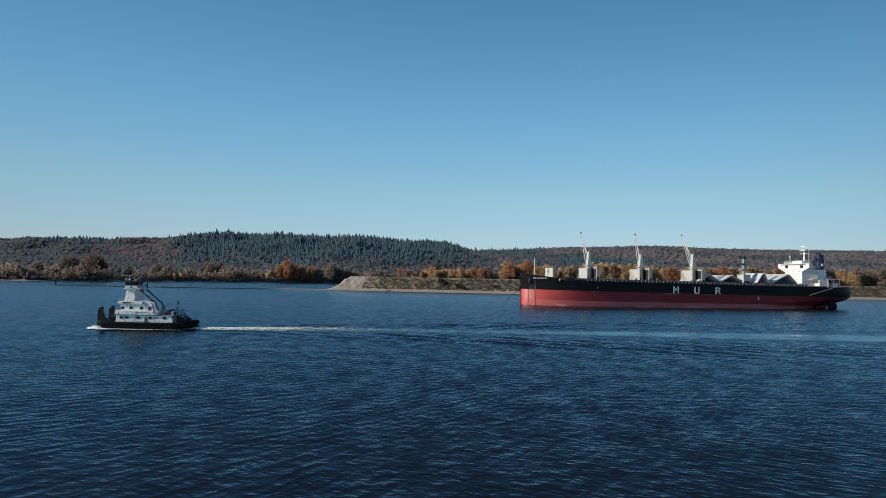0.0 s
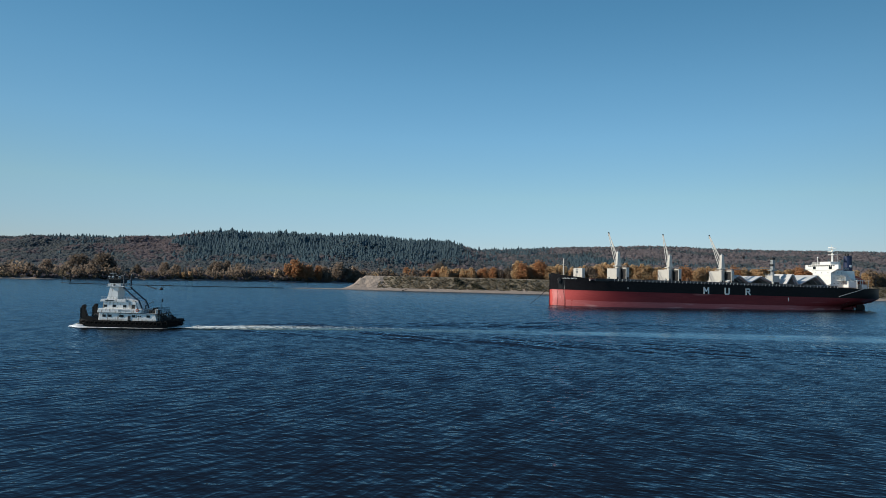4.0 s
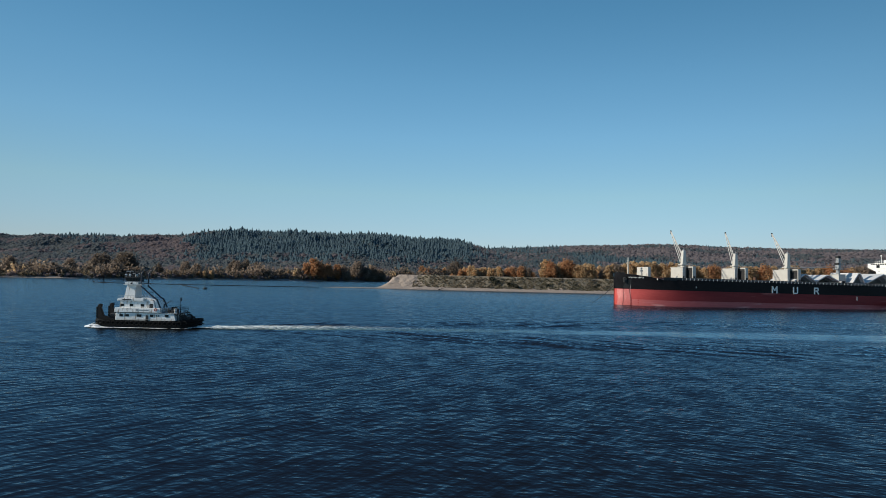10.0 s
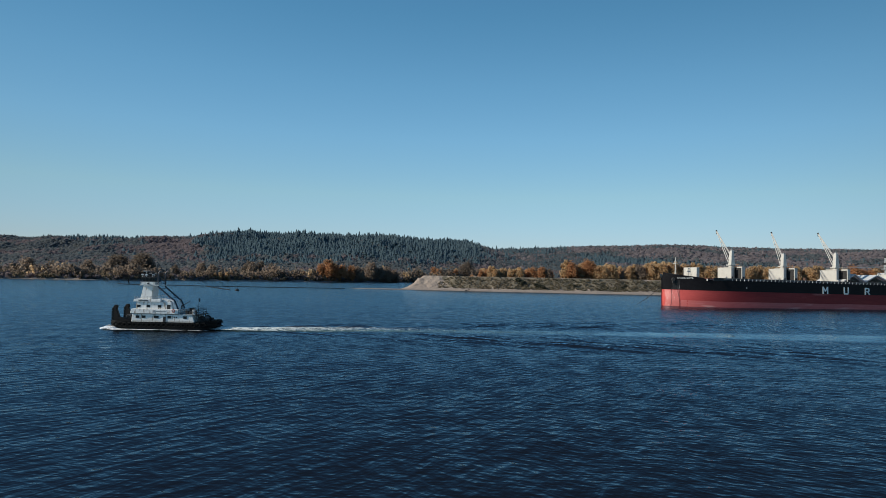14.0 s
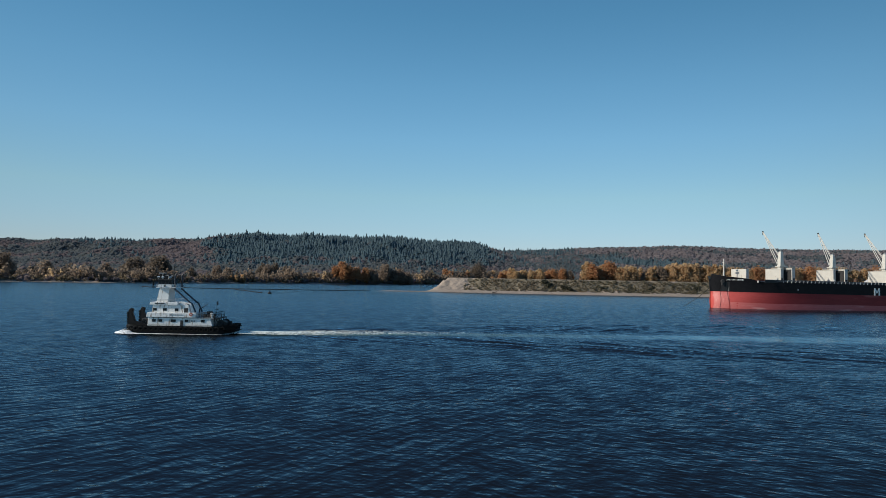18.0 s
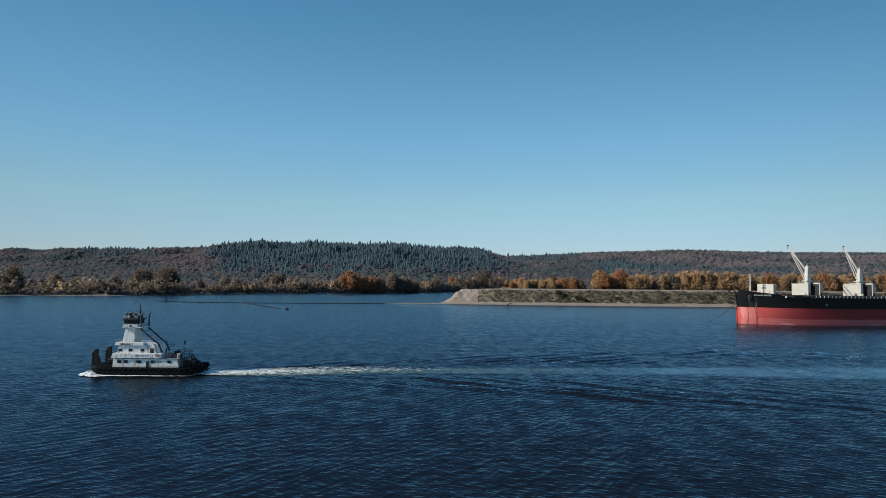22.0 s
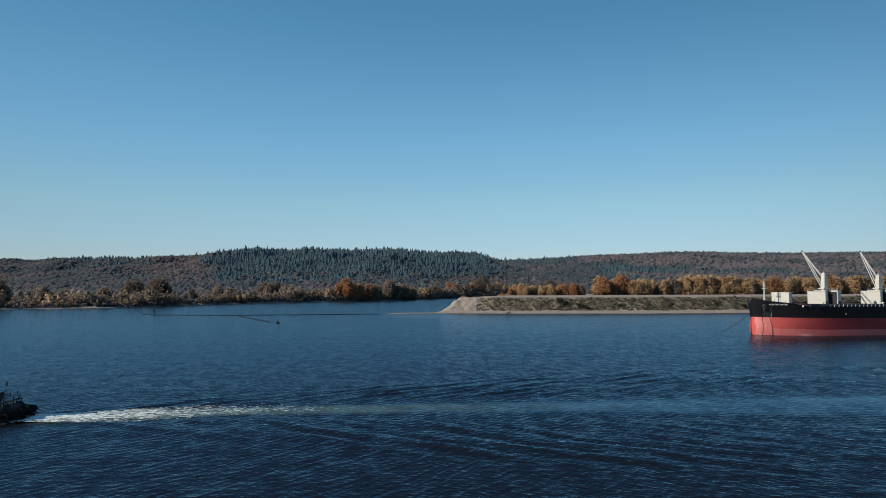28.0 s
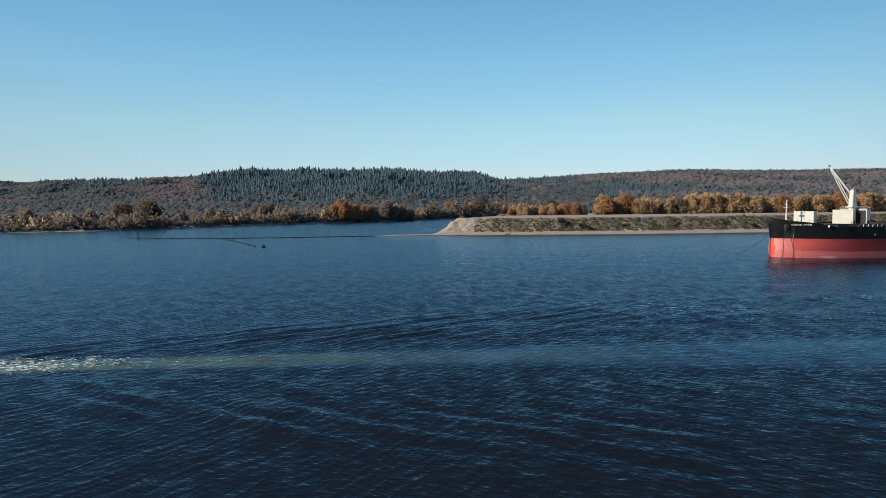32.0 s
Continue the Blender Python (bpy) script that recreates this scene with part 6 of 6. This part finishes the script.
for s in (10.9, 11.4):
    for y in (-2.6, -1.2, 1.2, 2.6):
        tube(bm, (s, y, 0.5), (s, y, 3.2 if s < 11 else 2.9), 0.09, sides=5)
tube(bm, (10.9, -2.6, 3.2), (11.9, -2.6, 1.2), 0.08, sides=5)
box(bm, 10.8, 11.5, -2.7, 2.7, 2.7, 2.9, 0.04)
part("aft_frame", bm, DARK_STEEL, TUG, "dark frame behind the deckhouse")
bm = bmesh.new()
box(bm, 11.2, 12.5, -1.8, 1.8, 0.5, 1.9, 0.15)
tube(bm, (11.8, -1.5, 1.7), (11.8, 1.5, 1.7), 0.65, sides=12)
for y in (-1.5, 1.5):
    tube(bm, (11.8, y - 0.1, 1.7), (11.8, y + 0.1, 1.7), 0.85, sides=14)
part("towing_winch", bm, DARK_STEEL, TUG, "dark towing winch on the after deck")
for s, y in ((12.8, -1.5), (12.8, 1.5), (13.6, -0.8), (13.6, 0.8)):
    bm = tube(bmesh.new(), (s, y, 0.5), (s, y, 2.05 if s < 13 else 1.7), 0.26, sides=9)
    tube(bm, (s, y - 0.4, 1.5), (s, y + 0.4, 1.5), 0.11, sides=6)
    part("tow_bitt", bm, DARK_STEEL, TUG)
bm = bmesh.new()
for i in range(9):
    a = radians(-80 + 20 * i)
    m = Matrix.Rotation(a, 3, "Z") @ Matrix.Rotation(radians(90), 3, "Y")
    ring(bm, (12.9 + 1.6 * math.cos(a), 1.6 * math.sin(a), 0.95), 0.3, 0.16, m, 10, 5)
each("stern_tyre", bm, RUBBER, TUG)


TOP = ("walkway", "wheelhouse", "radar", "searchlight", "roof_rail", "roof_locker", "roof_vent", "satellite_dome", "signal_mast", "aerial")
for ob in TUG.children:
    if ob.name.split(".")[0] in TOP:
        ob.matrix_basis = pose(-0.15, 0, 0.25) @ ob.matrix_basis
SIZE, FLOAT = 0.96, 0.46      # the tug's true size, and how high its marks stand over the water
for ob in TUG.children:
    ob.matrix_basis = Matrix.Translation((0, 0, FLOAT)) @ Matrix.Diagonal((SIZE, SIZE, SIZE, 1)) @ ob.matrix_basis


# ---------------------------------------------------------------- white water round the tug, and its wake
def strip(name, xs, half, lift, material, centre=lambda x: 0.0, across=9):
    """A band on the water: half(x) to either side of centre(x); 'middle' is 1 in the centre and 0 at the rims."""
    V, mid = [], []
    for x in xs:
        for j in range(across):
            u = -1 + 2 * j / (across - 1)
            V.append((x, centre(x) + u * half(x), lift(x, u)))
            mid.append(1 - abs(u) ** 1.5)
    i = (np.arange(len(xs) - 1)[:, None] * across + np.arange(across - 1)[None, :]).ravel()
    ob = sheet(name, V, np.stack([i, i + across, i + across + 1, i + 1], 1), material, True)
    ob.data.attributes.new("middle", "FLOAT", "POINT").data.foreach_set("value", np.array(mid, np.float32))
    return ob


def lump(x, y, h):
    return h * (0.6 + 0.7 * noise.noise((x * 0.7, y * 0.9, 3.0)))


def lane(x):
    """Middle of the wake, which the current sets aside."""
    return np.interp(x, (-10, 13, 20, 30, 45, 58, 75, 130, 250), (0.2, 0.3, 0.8, 2.8, 6.2, 7.3, 8.8, 10.6, 11.6))


WAKE = tagged(new("wake"), "foaming wake trailing behind the tug", "wake")
foam = strip("churned_foam", np.linspace(11.5, 100, 214), lambda x: 3.0 + 3.0 * smooth_step(12, 34, x), lambda x, u: 0.30 + max(0, lump(x, u * 3, 0.35)) * (1 - abs(u)) * (1 - 0.8 * smooth_step(14, 50, x)), FOAM, lambda x: float(lane(x)), 15)
foam.parent = WAKE


def wake_sheet():
    """The disturbed water: a calm lane behind the tug and low waves that spread to both sides of it."""
    xs = np.concatenate([np.arange(-4, 130, 0.9), np.arange(130, 620, 2.5)])
    ys = np.arange(-66, 72.1, 0.7)
    X, Y = np.meshgrid(xs, ys)
    c = lane(X)
    half = 3.4 + 6.0 * smooth_step(14, 190, X) + 0.9 * ripple(X, Y, 45, 81)
    u = np.abs(Y - c) / half
    calm = (1 - smooth_step(0.55, 1.25, u)) * (0.25 * smooth_step(13, 22, X) + 0.75 * smooth_step(50, 110, X)) * (1 - 0.25 * smooth_step(200, 600, X)) * (0.88 + 0.25 * ripple(X, Y, 25, 83))
    milky = (1 - smooth_step(0.4, 1.1, u * (1 + 0.6 * smooth_step(60, 130, X)))) * smooth_step(13, 18, X) * (1 - 0.6 * smooth_step(38, 80, X) - 0.4 * smooth_step(70, 150, X)) * (0.85 + 0.35 * ripple(X * 0.4, Y, 9, 89))
    off = np.abs(Y - c)
    ratio = off / np.maximum(X + 7, 1)
    z = np.full_like(X, 0.004)
    for angle, wave, high, inner, outer in ((36, 3.1, 0.105, 0.08, 0.36), (31, 5.2, 0.135, 0.10, 0.40)):
        a = radians(angle)
        p = off * math.cos(a) - X * math.sin(a) + 1.4 * ripple(X, Y, 45, 85) + 0.7 * ripple(X, Y, 16, 86)
        env = smooth_step(inner, inner * 1.8, ratio) * (1 - smooth_step(outer * 0.75, outer, ratio)) * (1 - smooth_step(160, 420, X)) * smooth_step(-4, 14, X)
        env *= (1 - smooth_step(52, 64, off)) * (0.6 + 0.6 * ripple(X, Y, 26, 87))
        z += np.maximum(env, 0) * high * (1.15 + np.sin(2 * math.pi * p / wave))
    V = np.stack([X.ravel(), Y.ravel(), z.ravel()], 1)
    w = len(xs)
    i = (np.arange(len(ys) - 1)[:, None] * w + np.arange(w - 1)[None, :]).ravel()
    ob = sheet("wake_water", V, np.stack([i, i + 1, i + w + 1, i + w], 1), WATER, True)
    for name, value in (("calm", calm), ("milky", milky)):
        ob.data.attributes.new(name, "FLOAT", "POINT").data.foreach_set("value", np.clip(value, 0, 1).astype(np.float32).ravel())
    ob.parent = WAKE


wake_sheet()


def hull_foam(side):
    def middle(s):
        return side * (tug_half(min(max(s, -6.0), 14), 0) + 0.50 - 0.05 * smooth_step(-4, 2, s) + 0.18 * math.sin(1.1 * s))

    def rise(s, u):
        crest = 0.72 * math.exp(-((s + 6.3) / 1.5) ** 2) + 0.015 + 0.03 * (1 - smooth_step(0, 7, s))
        return 0.15 + crest * (1 - u * u) * (0.6 + 0.8 * abs(noise.noise((s * 1.1, u * 2, 7.0))))

    return strip("bow_wave", np.linspace(-8.0, 14, 96), lambda s: (1.45 - 1.05 * smooth_step(-5.6, -0.5, s) - 0.2 * smooth_step(2, 10, s)) * smooth_step(-8.6, -6.8, s) + 0.36, rise, BOW_FOAM, middle, 11)


WAVE = tagged(new("bow_wave"), "white bow wave curling along the tug's hull", "bow wave")
for side in (-1, 1):
    ob = hull_foam(side)
    ob.parent = WAVE
ob = strip("bow_crest", np.linspace(-2.9, 2.9, 40), lambda v: 1.0, lambda v, u: 0.05 + 0.85 * (1 - u * u) * (0.7 + 0.6 * abs(noise.noise((v * 1.2, u * 2, 2.0)))), BOW_FOAM, lambda v: 0.0, 11)
ob.parent = WAVE
ob.matrix_basis = pose(-6.7, 0, 0, 0, 0, 90)
for ob in WAVE.children:
    ob.matrix_basis = Matrix.Diagonal((SIZE, SIZE, 1, 1)) @ ob.matrix_basis


# ---------------------------------------------------------------- log boom and small things on the water
def boom(points, label):
    """A string of floating logs, each one a thing."""
    for p, q in zip(points, points[1:]):
        p, q = Vector(p), Vector(q)
        n = max(1, round((q - p).length / 13))
        for i in range(n):
            a, b = p.lerp(q, (i + 0.012) / n), p.lerp(q, (i + 0.988) / n)
            bm = tube(bmesh.new(), (-(b - a).length / 2, 0, 0), ((b - a).length / 2, 0, 0), 0.32, 0.26, 9)
            ob = part("boom_log", bm, LOGWOOD, None)
            tagged(ob, label, "log", "log boom")
            c = (a + b) / 2
            ob.matrix_basis = pose(c.x, c.y, 0.2, 0, 0, math.degrees(math.atan2((b - a).y, (b - a).x)) + random.uniform(-0.6, 0.6))


boom([(-352, 549, 0), (-333, 528, 0), (-263, 518, 0), (-200, 524, 0), (-150, 533, 0)], "dark wet log chained into a floating boom")
boom([(-263, 518, 0), (-206, 416, 0)], "dark wet log of the boom's short arm")
bm = tube(bmesh.new(), (0, 0, -1), (0, 0, 5.2), 0.28, 0.22, 9)
tube(bm, (1.2, 0.4, -1), (0.2, 0.1, 3.6), 0.22, 0.18, 8)
box(bm, -0.9, 0.9, -0.1, 0.1, 3.9, 4.4, 0.03)
pile = part("mooring_pile", bm, LOGWOOD, None)
tagged(pile, "dark timber mooring pile standing in the log boom", "pile").matrix_basis = pose(-332, 528, 0)
bm = bmesh.new()
bmesh.ops.create_uvsphere(bm, u_segments=14, v_segments=8, radius=1, matrix=Matrix.Diagonal((1.3, 1.3, 0.9, 1)))
tube(bm, (0, 0, 0.6), (0, 0, 1.6), 0.25, 0.18, 8)
ring(bm, (0, 0, 1.75), 0.28, 0.07, Matrix.Rotation(radians(90), 3, "X"))
buoy = part("buoy", bm, DARK_STEEL, None, smooth=True)
tagged(buoy, "dark round mooring buoy at the boom's end", "buoy").matrix_basis = pose(-199, 408, 0.3)
for x, y, a, n in ((-46, 531, 25, 1), (-462, 742, 10, 2), (-380, 884, 160, 3)):
    bm = tube(bmesh.new(), (-2.5, 0, 0.1), (2.2, 0, 1.0), 0.28, 0.14, 7)
    tube(bm, (0.4, 0, 0.6), (1.2, 0.8, 2.4), 0.12, 0.04, 5)
    tube(bm, (1.2, 0, 0.8), (1.9, -0.7, 2.0), 0.1, 0.03, 5)
    ob = part("driftwood", bm, LOGWOOD, None)
    tagged(ob, "dark stranded driftwood branch at the water's edge", "driftwood").matrix_basis = pose(x, y, max(height_at(island if x > -150 else land, x, y), 0) - 0.05, 0, 0, a)


# ---------------------------------------------------------------- what moves
TUG_ROWS = [(0.0, -68.06, 135.37), (2.0, -76.4, 135.31), (3.5, -82.57, 135.25), (5.5, -90.51, 135.52), (7.0, -96.27, 135.87), (9.0, -104.36, 136.14), (11.0, -112.27, 136.03), (13.0, -119.86, 135.53), (14.5, -125.64, 135.1), (16.5, -133.44, 134.5), (18.0, -139.21, 134.27), (19.0, -143.16, 134.21), (20.0, -147.05, 134.24), (21.0, -151.35, 134.16), (22.0, -155.58, 134.15), (23.0, -159.43, 134.15), (24.0, -162.5, 134.14), (25.0, -166.06, 134.24), (25.5, -167.88, 134.2), (27.5, -175.79, 134.21), (28.5, -179.75, 134.18), (30.0, -185.74, 134.34), (32.0, -193.69, 134.54)]


def motions():
    walk(water, [(0, pose(0, 0, 0)), (16, pose(-8, -7, 0)), (32, pose(-16, -14, 0))])      # the ripples run with the wind
    walk(TUG, [(t, pose(x, y, -0.1, 0, 0, 1)) for t, x, y in TUG_ROWS])
    walk(WAVE, [(t, pose(x, y, 0, 0, 0, 1)) for t, x, y in TUG_ROWS])
    walk(WAKE, [(t, pose(x, y, 0, 0, 0, 0)) for t, x, y in TUG_ROWS])


motions()
